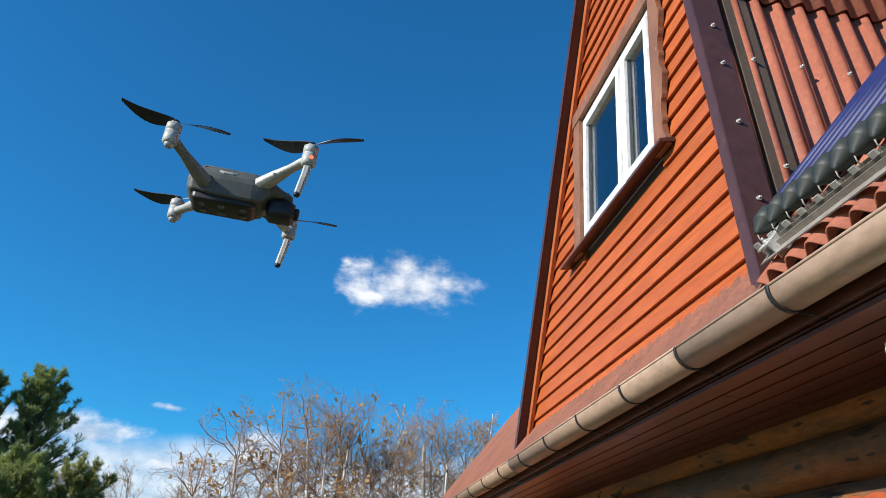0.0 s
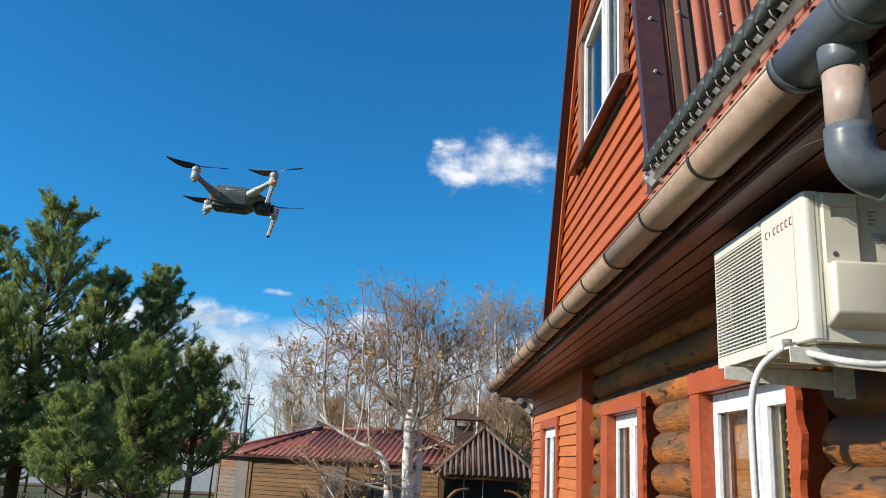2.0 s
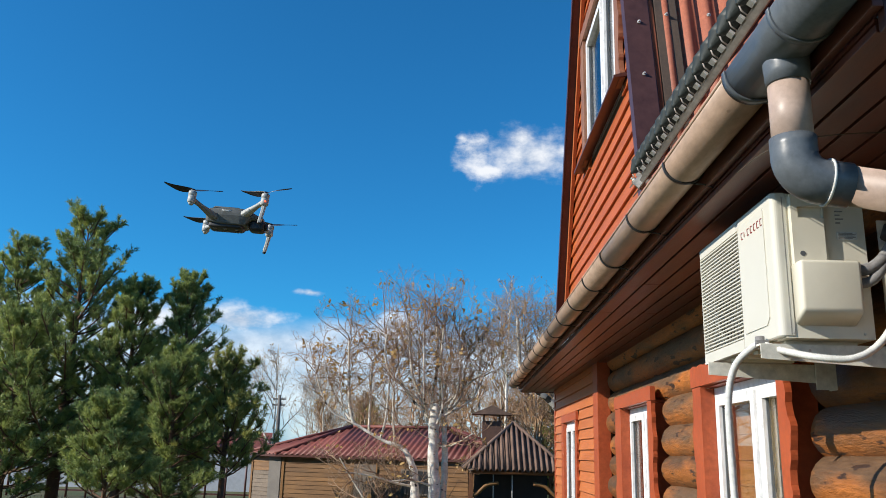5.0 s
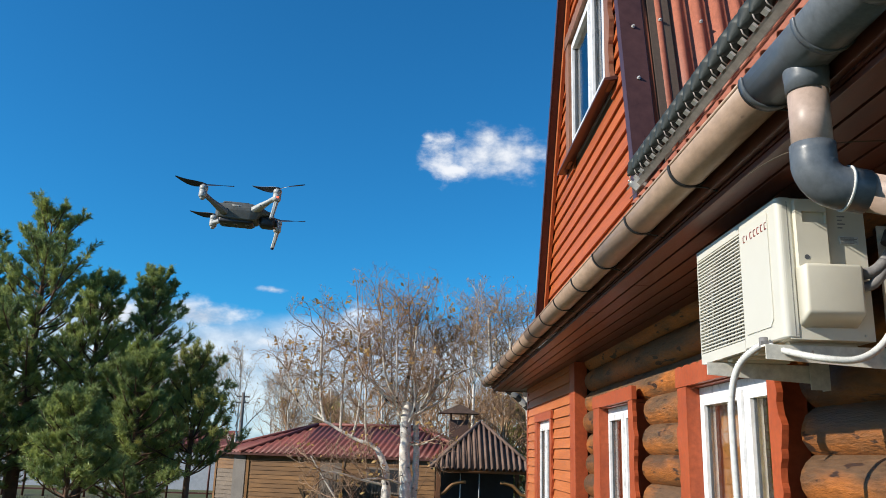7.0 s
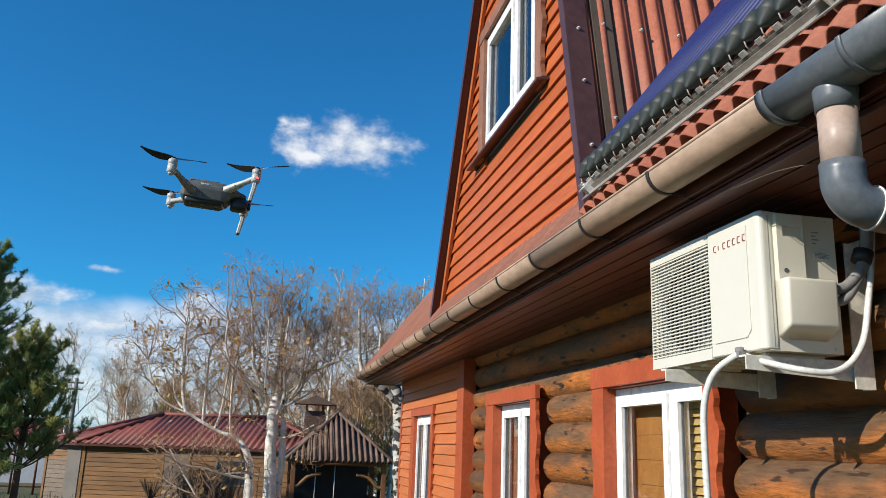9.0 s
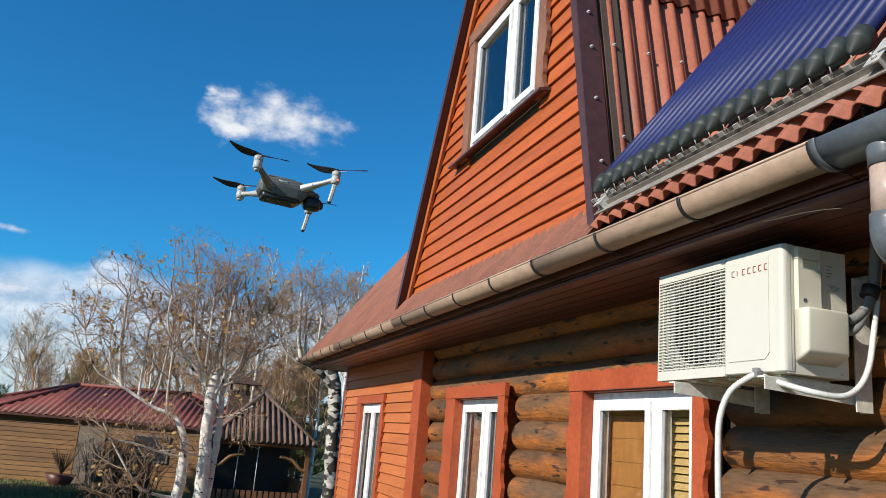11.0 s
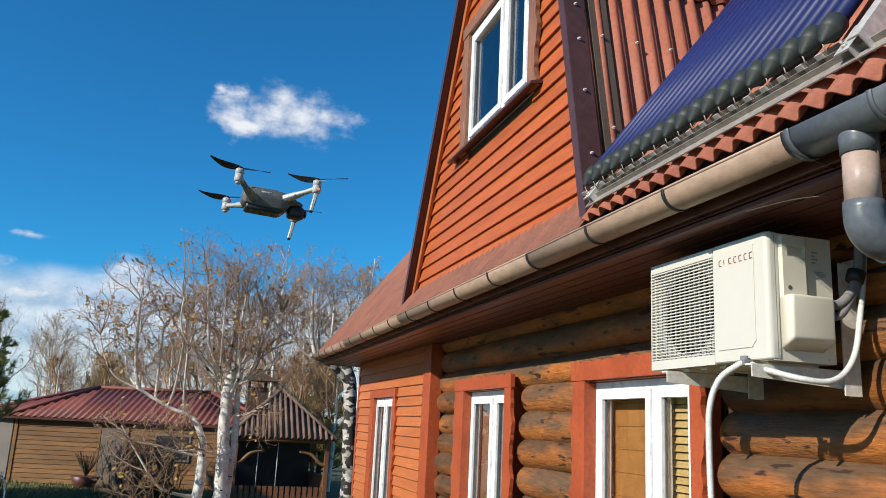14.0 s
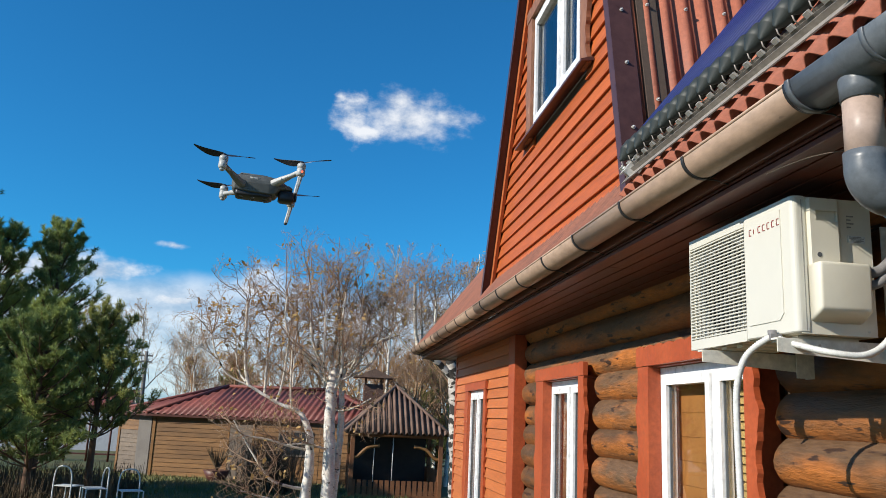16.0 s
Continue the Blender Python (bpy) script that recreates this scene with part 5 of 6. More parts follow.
for key, mo in MOT.items():
    mo, ro2 = Vector(mo), Vector(ROOT[key])
    fr = key.startswith("front")
    low = mo + Vector((0, 0, -0.010))
    bm = strut(bm_new(), [ro2 - (low - ro2) * 0.10, ro2, ro2 + (low - ro2) * 0.30, ro2 + (low - ro2) * 0.62, low], [0.011, 0.015, 0.013, 0.009, 0.009], [0.008, 0.012, 0.010, 0.0070, 0.0075])
    arm = dpart("arm", bm, "drone_light" if key != "rear_near" else "drone_mid")
    arm_mod = arm.modifiers.new("round", "BEVEL")
    arm_mod.width, arm_mod.segments = 0.002, 2
    bm = tube(bm_new(), [mo + Vector((0, 0, z2)) for z2 in (-0.026, -0.022, -0.004, -0.003, 0.000, 0.001, 0.014, 0.017)], [0.010, 0.0135, 0.0135, 0.0125, 0.0125, 0.0138, 0.0138, 0.010], 18)
    dpart("motor", bm, "drone_light", "", arm)
    if fr:
        bm = strut(bm_new(), [mo + Vector((0.002, 0, -0.012)), mo + Vector((-0.002, 0.001, -0.045)), mo + Vector((-0.008, 0.001, -0.084)), mo + Vector((-0.0085, 0.001, -0.088))], [0.0075, 0.0065, 0.006, 0.0045], [0.0075, 0.0065, 0.006, 0.0045])
        leg = dpart("landing_leg", bm, "drone_light", "", arm)
        bm = tube(bm_new(), [mo + Vector((-0.0085, 0.001, -0.086)), mo + Vector((-0.009, 0.001, -0.091))], [0.0065, 0.005], 10)
        dpart("foot", bm, "drone_dark", "", arm)
        if key == "front_near":
            bm = tube(bm_new(), [mo + Vector((0.004, -0.012, -0.014)), mo + Vector((0.004, -0.0150, -0.014))], 0.0032, 10)
            dpart("status_light", bm, "red_lamp", "small glowing red light", arm)
    else:
        bm = tube(bm_new(), [mo + Vector((0, 0, -0.024)), mo + Vector((0, 0, -0.030)), mo + Vector((0, 0, -0.033))], [0.010, 0.008, 0.005], 12)
        dpart("foot", bm, "drone_light", "", arm)
    a = radians(ANG[key])
    bm = tube(bm_new(), [mo + Vector((0, 0, 0.016)), mo + Vector((0, 0, 0.024))], [0.010, 0.006], 12)
    hub = dpart("hub", bm, "drone_dark", "", arm)
    for sgn in (0, math.pi):
        bm = bm_new()
        top, bot = [], []
        for i in range(11):
            u = i / 10
            s = 0.004 + 0.092 * u
            w = 0.0035 + 0.0105 * math.sin(math.pi * min(1, u * 0.95 + 0.08)) ** 0.8 * (1 - 0.25 * u)
            tw = 0.50 * (1 - u) + 0.14
            zc = 0.021 + 0.012 * u * u
            sweep = -0.010 * math.sin(math.pi * u)
            for side, sg in ((top, 1), (bot, -1)):
                pnt = Vector((s, sweep + sg * w * math.cos(tw), zc + sg * w * math.sin(tw)))
                pnt.rotate(Euler((0, 0, a + sgn)))
                side.append(pnt + mo)
        va, vb = [bm.verts.new(q) for q in top], [bm.verts.new(q) for q in bot]
        vc, vd = [bm.verts.new(q + Vector((0, 0, -0.0012))) for q in top], [bm.verts.new(q + Vector((0, 0, -0.0012))) for q in bot]
        for i in range(10):
            bm.faces.new((va[i], va[i + 1], vb[i + 1], vb[i]))
            bm.faces.new((vc[i], vd[i], vd[i + 1], vc[i + 1]))
            bm.faces.new((va[i], vc[i], vc[i + 1], va[i + 1]))
            bm.faces.new((vb[i], vb[i + 1], vd[i + 1], vd[i]))
        dpart("propeller_blade", bm, "drone_dark", "black propeller blade", hub)
drone.rotation_euler = (radians(-3), radians(3), radians(4))


# ---- garden ----
class Strands:
    """Many thin tapering tubes in one mesh."""

    def __init__(self):
        self.v, self.f = [], []

    def add(self, pts, radii, seg=4):
        base = len(self.v)
        side = None
        for i, p in enumerate(pts):
            d = (pts[min(i + 1, len(pts) - 1)] - pts[max(i - 1, 0)])
            d = d.normalized() if d.length > 1e-9 else Vector((0, 0, 1))
            if side is None:
                side = d.orthogonal().normalized()
            side = side - d * side.dot(d)
            side = side.normalized() if side.length > 1e-9 else d.orthogonal().normalized()
            up = d.cross(side)
            for k in range(seg):
                a = 2 * math.pi * k / seg
                self.v.append(tuple(p + radii[i] * (math.cos(a) * side + math.sin(a) * up)))
        for i in range(len(pts) - 1):
            for k in range(seg):
                self.f.append((base + i * seg + k, base + i * seg + (k + 1) % seg, base + (i + 1) * seg + (k + 1) % seg, base + (i + 1) * seg + k))

    def blade(self, p, d, length, width):
        side = d.cross(Vector((random.gauss(0, 1), random.gauss(0, 1), random.gauss(0, 1))))
        side = side.normalized() * width if side.length > 1e-6 else Vector((width, 0, 0))
        b = len(self.v)
        self.v += [tuple(p - side), tuple(p + side), tuple(p + d * length)]
        self.f.append((b, b + 1, b + 2))

    def leaf(self, p, size, rnd):
        u = Vector((rnd.gauss(0, 1), rnd.gauss(0, 1), rnd.gauss(0, 1))).normalized()
        w = u.orthogonal().normalized()
        b = len(self.v)
        self.v += [tuple(p - u * size), tuple(p + w * size * 0.62), tuple(p + u * size), tuple(p - w * size * 0.62)]
        self.f.append((b, b + 1, b + 2, b + 3))

    def mesh(self, mat, name, smooth=True):
        return raw(self.v, self.f, mat, name, smooth)


def grow(rnd, p, d, length, r, level, out, tips, wander=0.22, lift=0.10, kids=(6, 6, 4), shrink=0.52, spread=1.0):
    """A bare branch with its side branches; out: strands for each level."""
    n = 6 if level == 0 else (5 if level == 1 else 4)
    pts, rad = [p.copy()], [r]
    dd = d.normalized()
    for i in range(n):
        dd = (dd + Vector((rnd.gauss(0, wander), rnd.gauss(0, wander), rnd.gauss(0, wander) + lift))).normalized()
        pts.append(pts[-1] + dd * (length / n))
        rad.append(r * (1 - 0.75 * (i + 1) / n) + 0.0011)
    out[min(level, len(out) - 1)].add(pts, rad, 6 if level == 0 else (4 if level == 1 else 3))
    if level >= len(kids):
        tips.append(pts[-1])
        return
    for k in range(kids[level]):
        t = 0.22 + 0.76 * (k + rnd.random()) / kids[level]
        i = min(int(t * n), n - 1)
        q = pts[i].lerp(pts[i + 1], t * n - i)
        along = (pts[i + 1] - pts[i]).normalized()
        off = along.orthogonal().normalized()
        off.rotate(Matrix.Rotation(rnd.uniform(0, 2 * math.pi), 3, along))
        nd = (along * rnd.uniform(0.55, 1.1) + off * rnd.uniform(0.5, 0.95) * spread).normalized()
        grow(rnd, q, nd, length * shrink * rnd.uniform(0.7, 1.2) * (1.1 - 0.45 * t), rad[i] * 0.58, level + 1, out, tips, wander, lift, kids, shrink, spread)


def bare_tree(name, base, trunks, shoots, seed, label, leaves=260, kids=(6, 6, 4), twig="twig", group="", leaf_size=0.035, wander=0.2, limb_mat="limb", trunk_mat="bark_white", branch_mat="limb", scaffold=(), lift=0.10, spread=1.0, shrink=0.52, pale_shoots=True):
    """trunks: (points, radii); shoots: (start, way, length, radius)."""
    rnd = random.Random(seed)
    tree = holder(name, base, label, "tree", group)
    for pts, rad in trunks:
        s = Strands()
        path = smooth_path(pts, 6)
        rr = [np.interp(i / (len(path) - 1), np.linspace(0, 1, len(rad)), rad) for i in range(len(path))]
        path = [q + Vector((rnd.gauss(0, 0.006), rnd.gauss(0, 0.006), 0)) for q in path]
        s.add(path, [float(v) * rnd.uniform(0.94, 1.06) for v in rr], 14)
        part("trunk", s.mesh(M[trunk_mat], "trunk"), None, tree)
    limbs, mids, fines, tips = Strands(), Strands(), Strands(), []
    for pts, rad in scaffold:
        path = smooth_path(pts, 4)
        limbs.add(path, [float(np.interp(i / (len(path) - 1), np.linspace(0, 1, len(rad)), rad)) for i in range(len(path))], 6)
    for st, way, ln, r in shoots:
        grow(rnd, Vector(st), Vector(way), ln, r, 0, [limbs if pale_shoots else mids, mids, fines], tips, wander, lift, kids, shrink, spread)
    tagged(part("bough", limbs.mesh(M[limb_mat], "bough"), None, tree, "pale bare boughs"), kind="stuff")
    tagged(part("branch", mids.mesh(M[branch_mat], "branch"), None, tree), kind="stuff")
    tagged(part("twig", fines.mesh(M[twig], "twig"), None, tree, "fine bare twigs"), kind="stuff")
    if leaves:
        lf = Strands()
        for q in rnd.sample(tips, min(leaves, len(tips))):
            for _ in range(rnd.randint(1, 3)):
                lf.leaf(q + Vector((rnd.gauss(0, 0.03), rnd.gauss(0, 0.03), rnd.gauss(0, 0.03))), leaf_size * rnd.uniform(0.6, 1.1), rnd)
        tagged(part("foliage", lf.mesh(M["leaf"], "foliage", False), None, tree, "last yellow leaves"), kind="stuff")
    return tree


def lopped_head(rnd, stems, twigs=9):
    """From rising stems (points, foot radius): their scaffold paths and the side shoots that grow out of them."""
    scaffold, shoots = [], []
    for pts, r0 in stems:
        pts = [Vector(q) for q in pts]
        scaffold.append((pts, [r0, r0 * 0.86, r0 * 0.72, r0 * 0.60][:len(pts)]))
        path = smooth_path(pts, 8)
        n = len(path)
        for k in range(twigs):
            t = 0.30 + 0.70 * (k + rnd.random()) / twigs
            q = path[min(n - 1, int(t * (n - 1)))]
            a = rnd.uniform(0, 2 * math.pi)
            flat = rnd.uniform(0.5, 1.7)
            shoots.append((q, (flat * math.cos(a), flat * math.sin(a), rnd.uniform(0.35, 1.0)), rnd.uniform(0.55, 1.25) * (1.15 - 0.35 * t), rnd.uniform(0.005, 0.0078)))
        for k in range(4):      # sprays from the cut top
            shoots.append((path[-1], (rnd.uniform(-0.8, 0.8), rnd.uniform(-0.8, 0.8), 1.0), rnd.uniform(0.5, 1.0), rnd.uniform(0.006, 0.009)))
    return scaffold, shoots


rnd = random.Random(5)
HEAD = Vector((-1.98, 10.8, 2.55))
stems = []
for x_top, z_top, dy, r0 in ((-2.46, 3.95, -0.2, 0.026), (-2.30, 3.60, 0.3, 0.020), (-2.18, 3.75, -0.4, 0.018), (-2.00, 4.05, 0.0, 0.036), (-1.92, 3.70, 0.35, 0.024), (-1.86, 3.85, -0.25, 0.028), (-1.74, 3.55, 0.2, 0.022),
                             (-1.60, 3.70, -0.1, 0.024), (-1.45, 3.40, 0.4, 0.020), (-1.22, 3.65, 0.1, 0.020), (-2.62, 3.45, 0.15, 0.022), (-2.80, 3.70, -0.3, 0.020), (-1.05, 3.25, -0.2, 0.018)):
    off = x_top - HEAD.x
    foot = HEAD + Vector((max(-0.12, min(0.12, off * 0.4)), rnd.uniform(-0.08, 0.08), rnd.uniform(-0.25, 0.08)))
    knee = Vector((HEAD.x + off * 0.80 + rnd.uniform(-0.05, 0.05), 10.8 + dy * 0.7, foot.z + 0.28 + 0.15 * abs(off) + rnd.uniform(-0.06, 0.1)))
    mid_s = Vector((HEAD.x + off * 0.95 + rnd.uniform(-0.05, 0.05), 10.8 + dy * 0.9, (knee.z + z_top) / 2))
    stems.append(([foot, knee, mid_s, Vector((x_top, 10.8 + dy, z_top))], r0))
for x0, z0, x_top, z_top, dy, r0 in ((-3.31, 2.27, -3.45, 3.62, 0.0, 0.034), (-3.05, 2.12, -3.06, 3.30, 0.1, 0.024), (-2.86, 2.02, -2.72, 3.40, -0.1, 0.022), (-3.36, 2.32, -3.62, 3.20, 0.2, 0.018), (-2.60, 1.92, -2.66, 2.95, -0.2, 0.020), (-3.30, 2.26, -3.95, 3.05, -0.1, 0.016)):
    stems.append(([Vector((x0, 10.8, z0)), Vector((x0 + (x_top - x0) * 0.55, 10.8 + dy * 0.4, z0 + (z_top - z0) * 0.22)), Vector((x0 + (x_top - x0) * 0.85, 10.8 + dy * 0.8, z0 + (z_top - z0) * 0.6)), Vector((x_top, 10.8 + dy, z_top))], r0))
scaffold, shoots = lopped_head(rnd, stems)
for pts, r0 in (([(-2.28, 10.78, 0.70), (-2.55, 10.7, 0.74), (-2.85, 10.6, 0.86), (-3.15, 10.55, 1.25), (-3.46, 10.5, 1.72)], 0.030), ([(-2.30, 10.78, 1.30), (-2.62, 10.7, 1.36), (-2.95, 10.6, 1.45), (-3.35, 10.5, 1.50)], 0.022),
                ([(-2.28, 10.78, 0.55), (-2.6, 10.65, 0.52), (-2.95, 10.5, 0.60), (-3.25, 10.4, 0.68)], 0.020), ([(-1.95, 10.78, 1.30), (-2.3, 10.6, 1.40), (-2.62, 10.5, 1.38)], 0.018), ([(-1.98, 10.8, 1.95), (-1.7, 10.7, 1.95), (-1.35, 10.6, 2.15)], 0.016)):
    scaffold.append(([Vector(q) for q in pts], [r0, r0 * 0.85, r0 * 0.7, r0 * 0.5, r0 * 0.35][:len(pts)]))
    path = smooth_path(pts, 8)
    for k in range(10):       # low side branches, drooping a little
        q = path[int((0.25 + 0.75 * (k + rnd.random()) / 10) * (len(path) - 1))]
        shoots.append((q, (rnd.uniform(-0.9, 0.5), rnd.uniform(-0.7, 0.3), rnd.uniform(-0.35, 0.75)), rnd.uniform(0.45, 0.9), rnd.uniform(0.006, 0.009)))
for pts, rad in scaffold[:len(stems)]:
    rad[:] = [r * 1.05 for r in rad]
bare_tree("birch_tree", (-1.95, 10.8, GROUND), [
    ([(-1.93, 10.8, GROUND - 0.1), (-1.945, 10.8, 0.57), (-1.955, 10.8, 1.28), (-1.99, 10.8, 2.0), (-1.985, 10.8, 2.42), (-1.96, 10.8, 2.60)], [0.120, 0.108, 0.098, 0.088, 0.090, 0.050]),
    ([(-1.86, 10.95, GROUND - 0.1), (-1.84, 10.95, 0.8), (-1.80, 10.93, 1.6), (-1.82, 10.9, 2.3), (-1.80, 10.9, 2.7)], [0.07, 0.062, 0.052, 0.042, 0.03]),
    ([(-2.26, 10.8, GROUND - 0.1), (-2.28, 10.8, 0.56), (-2.27, 10.8, 1.36), (-2.43, 10.8, 1.84), (-2.84, 10.8, 2.02), (-3.31, 10.8, 2.27)], [0.100, 0.086, 0.070, 0.042, 0.028, 0.022])],
    shoots, 11, "bare white birch with lopped head and last yellow leaves", leaves=420, kids=(5, 3, 2), wander=0.22, lift=0.04, spread=1.25, shrink=0.52, leaf_size=0.046, pale_shoots=False, scaffold=scaffold, branch_mat="twig", group="birches in the garden")

# the scarred birch by the far corner of the house
rnd = random.Random(23)
stems = []
for x0, z0, x_top, z_top, dy, r0 in ((-0.30, 3.10, -0.47, 4.45, 0.0, 0.046), (-0.20, 3.15, -0.30, 4.10, 0.2, 0.030), (-0.05, 3.20, -0.06, 4.15, -0.2, 0.030), (0.20, 3.05, 0.30, 4.2, 0.1, 0.034), (-0.40, 3.10, -0.85, 3.9, -0.1, 0.020), (0.25, 2.9, 0.75, 4.0, 0.2, 0.026)):
    stems.append(([Vector((x0, 13.1, z0)), Vector((x0 + (x_top - x0) * 0.6, 13.1 + dy * 0.4, z0 + (z_top - z0) * 0.25)), Vector((x0 + (x_top - x0) * 0.85, 13.1 + dy * 0.8, z0 + (z_top - z0) * 0.6)), Vector((x_top, 13.1 + dy, z_top))], r0))
scaffold, shoots = lopped_head(rnd, stems, 10)
bare_tree("birch_tree", (0.55, 13.1, GROUND), [
    ([(0.58, 13.1, GROUND - 0.1), (0.53, 13.1, 0.4), (0.47, 13.1, 1.6), (0.37, 13.1, 2.75), (0.24, 13.1, 3.10)], [0.17, 0.155, 0.135, 0.12, 0.06]),
    ([(0.40, 13.1, 2.60), (0.16, 13.08, 2.86), (-0.12, 13.05, 3.05), (-0.42, 13.1, 3.15)], [0.075, 0.062, 0.055, 0.04])],
    shoots, 31, "old birch with black-scarred bark and lopped boughs", leaves=160, kids=(7, 4, 2), wander=0.16, lift=0.06, shrink=0.5, pale_shoots=False, scaffold=scaffold, trunk_mat="bark_scarred", branch_mat="twig", group="birches in the garden")

# birches further back
for k, (bx, by, h, sd) in enumerate(((-0.02, 24.5, 8.0, 3), (1.5, 17.5, 6.4, 4), (2.4, 19.5, 6.4, 9))):
    rr = random.Random(sd)
    sh = []
    for j in range(14):
        t = 0.40 + 0.58 * j / 14
        a = rr.uniform(0, 6.3)
        sh.append(((bx + 0.03 * math.sin(j), by, GROUND + h * t), (0.5 * math.cos(a), 0.5 * math.sin(a), 0.9), h * (1.05 - t) * 0.55, 0.014))
    bare_tree("birch_tree", (bx, by, GROUND), [([(bx - 0.10, by, GROUND - 0.1), (bx - 0.05, by, 1.4), (bx, by, GROUND + h * 0.6), (bx + 0.15, by, GROUND + h)], [0.065, 0.055, 0.035, 0.010])],
              sh, sd + 20, "slender white birch with pale bark, nearly bare", leaves=90, kids=(8, 5, 3), group="birches in the garden", branch_mat="twig")

# far bare trees
for k, (bx, by, h) in enumerate(((-9.8, 44, 6.5), (-7.0, 40, 5.4), (-4.6, 36, 5.2), (-2.2, 33, 5.6), (0.2, 31, 5.8), (-13.0, 47, 8.4), (-16.5, 45, 8.0), (2.4, 30, 6.0), (-10.9, 52, 8.2), (-3.4, 29.5, 5.0), (-0.9, 28.5, 5.2), (-5.8, 33, 4.8), (-1.4, 36, 6.4), (1.2, 27, 5.4), (-8.3, 37, 4.8), (0.9, 24.6, 4.6), (-0.2, 25.4, 4.4), (2.0, 24.2, 5.0))):
    rr = random.Random(70 + k)
    sh = []
    for j in range(10):
        t = 0.18 + 0.7 * j / 10
        a = rr.uniform(0, 6.3)
        sh.append(((bx, by, GROUND + h * t), (0.6 * math.cos(a), 0.6 * math.sin(a), 0.9), h * (1.02 - t) * 0.75, 0.04))
    bare_tree("bare_tree", (bx, by, GROUND), [([(bx, by, GROUND - 0.1), (bx + 0.1, by, GROUND + h * 0.5), (bx, by, GROUND + h)], [0.075, 0.045, 0.012])], sh, 90 + k,
              "far bare tree in pale twigs" if k in (0, 5, 8) else "far bare tree in brown twigs", leaves=60, kids=(8, 7, 4), twig="pale_twig" if k in (0, 5, 8) else "far_tree", group="far trees", leaf_size=0.06,
              limb_mat="limb" if k in (0, 5, 8) else "far_tree", trunk_mat="limb", branch_mat="pale_twig" if k in (0, 5, 8) else "far_tree")


def pine(base, h, spread, seed, label, mat="needle", bare=0.16, lean=(0, 0), dense=1.0, taper=0.6):
    """A pine: whorls of limbs that turn up at their ends, each set with brush-like shoots of needles."""
    rnd = random.Random(seed)
    base = Vector(base)
    tree = holder("pine_tree", base, label, "tree", "pines")
    s = Strands()
    top = base + Vector((lean[0], lean[1], h))
    s.add([base + Vector((0, 0, -0.1)), base.lerp(top, 0.33), base.lerp(top, 0.66), top], [0.022 * h, 0.017 * h, 0.010 * h, 0.010], 10)
    part("trunk", s.mesh(M["pine_bark"], "trunk"), None, tree)
    limbs, brush = Strands(), []
    z = bare
    while z < 0.985:
        turn = rnd.uniform(0, 2 * math.pi)
        count = rnd.randint(5, 6)
        for k in range(count):
            a = turn + 2 * math.pi * k / count + rnd.uniform(-0.3, 0.3)
            ln = spread * (1.03 - z) ** taper * rnd.uniform(0.48, 1.22) + 0.14
            d = Vector((math.cos(a), math.sin(a), rnd.uniform(0.02, 0.30) + 0.75 * z * z))
            pts = [base.lerp(top, z + rnd.uniform(-0.012, 0.012))]
            dd = d.normalized()
            for i in range(5):
                dd = (dd + Vector((rnd.gauss(0, 0.08), rnd.gauss(0, 0.08), 0.09 + rnd.gauss(0, 0.05)))).normalized()
                pts.append(pts[-1] + dd * ln / 5)
            limbs.add(pts, [0.010 + 0.011 * ln * (1 - i / 6) for i in range(6)], 4)
            for j in range(int((4 + ln * 7) * dense)):
                t = rnd.uniform(0.25, 1.0)
                i = min(int(t * 5), 4)
                q = pts[i].lerp(pts[i + 1], t * 5 - i)
                side = Vector((-dd.y, dd.x, 0)) * rnd.uniform(-1, 1)
                way = (dd * rnd.uniform(0.3, 0.9) + side + Vector((0, 0, rnd.uniform(-0.1, 0.75)))).normalized()
                sl2 = rnd.uniform(0.22, 0.48) * (0.65 + 0.25 * ln)
                mid_p = q + way * sl2 * 0.6
                e = mid_p + (way + Vector((0, 0, 0.7))).normalized() * sl2 * 0.5
                limbs.add([q, mid_p, e], [0.007, 0.005, 0.003], 3)
                brush.append((*q.lerp(mid_p, 0.5), *mid_p))
                brush.append((*mid_p, *e))
                for _ in range(2):
                    w2 = (way + Vector((rnd.gauss(0, 0.7), rnd.gauss(0, 0.7), rnd.uniform(0, 0.8)))).normalized()
                    brush.append((*mid_p, *(mid_p + w2 * sl2 * rnd.uniform(0.35, 0.6))))
            brush.append((*pts[-2], *pts[-1]))
        z += 0.045 if h > 5 else 0.065
    for k in range(5):
        a = k * 1.3
        brush.append((*(top - Vector((0, 0, 0.3))), *(top + Vector((0.12 * math.cos(a), 0.12 * math.sin(a), -0.05 + 0.1 * (k == 0))))))
    tagged(part("bough", limbs.mesh(M["pine_bark"], "bough"), None, tree), kind="stuff")
    # needles stand round each shoot and lean forward
    rng = np.random.default_rng(seed)
    per = 22
    seg = np.repeat(np.array(brush), per, axis=0)
    p0, p1 = seg[:, :3], seg[:, 3:]
    axis = p1 - p0
    axis /= np.linalg.norm(axis, axis=1, keepdims=True) + 1e-9
    at = p0 + (p1 - p0) * rng.uniform(0.15, 1.0, (len(seg), 1))
    out = rng.normal(size=seg[:, :3].shape)
    out -= axis * (out * axis).sum(1, keepdims=True)
    out /= np.linalg.norm(out, axis=1, keepdims=True) + 1e-9
    way = axis * rng.uniform(0.45, 1.1, (len(seg), 1)) + out * 0.75
    way /= np.linalg.norm(way, axis=1, keepdims=True)
    wide = np.cross(way, rng.normal(size=way.shape))
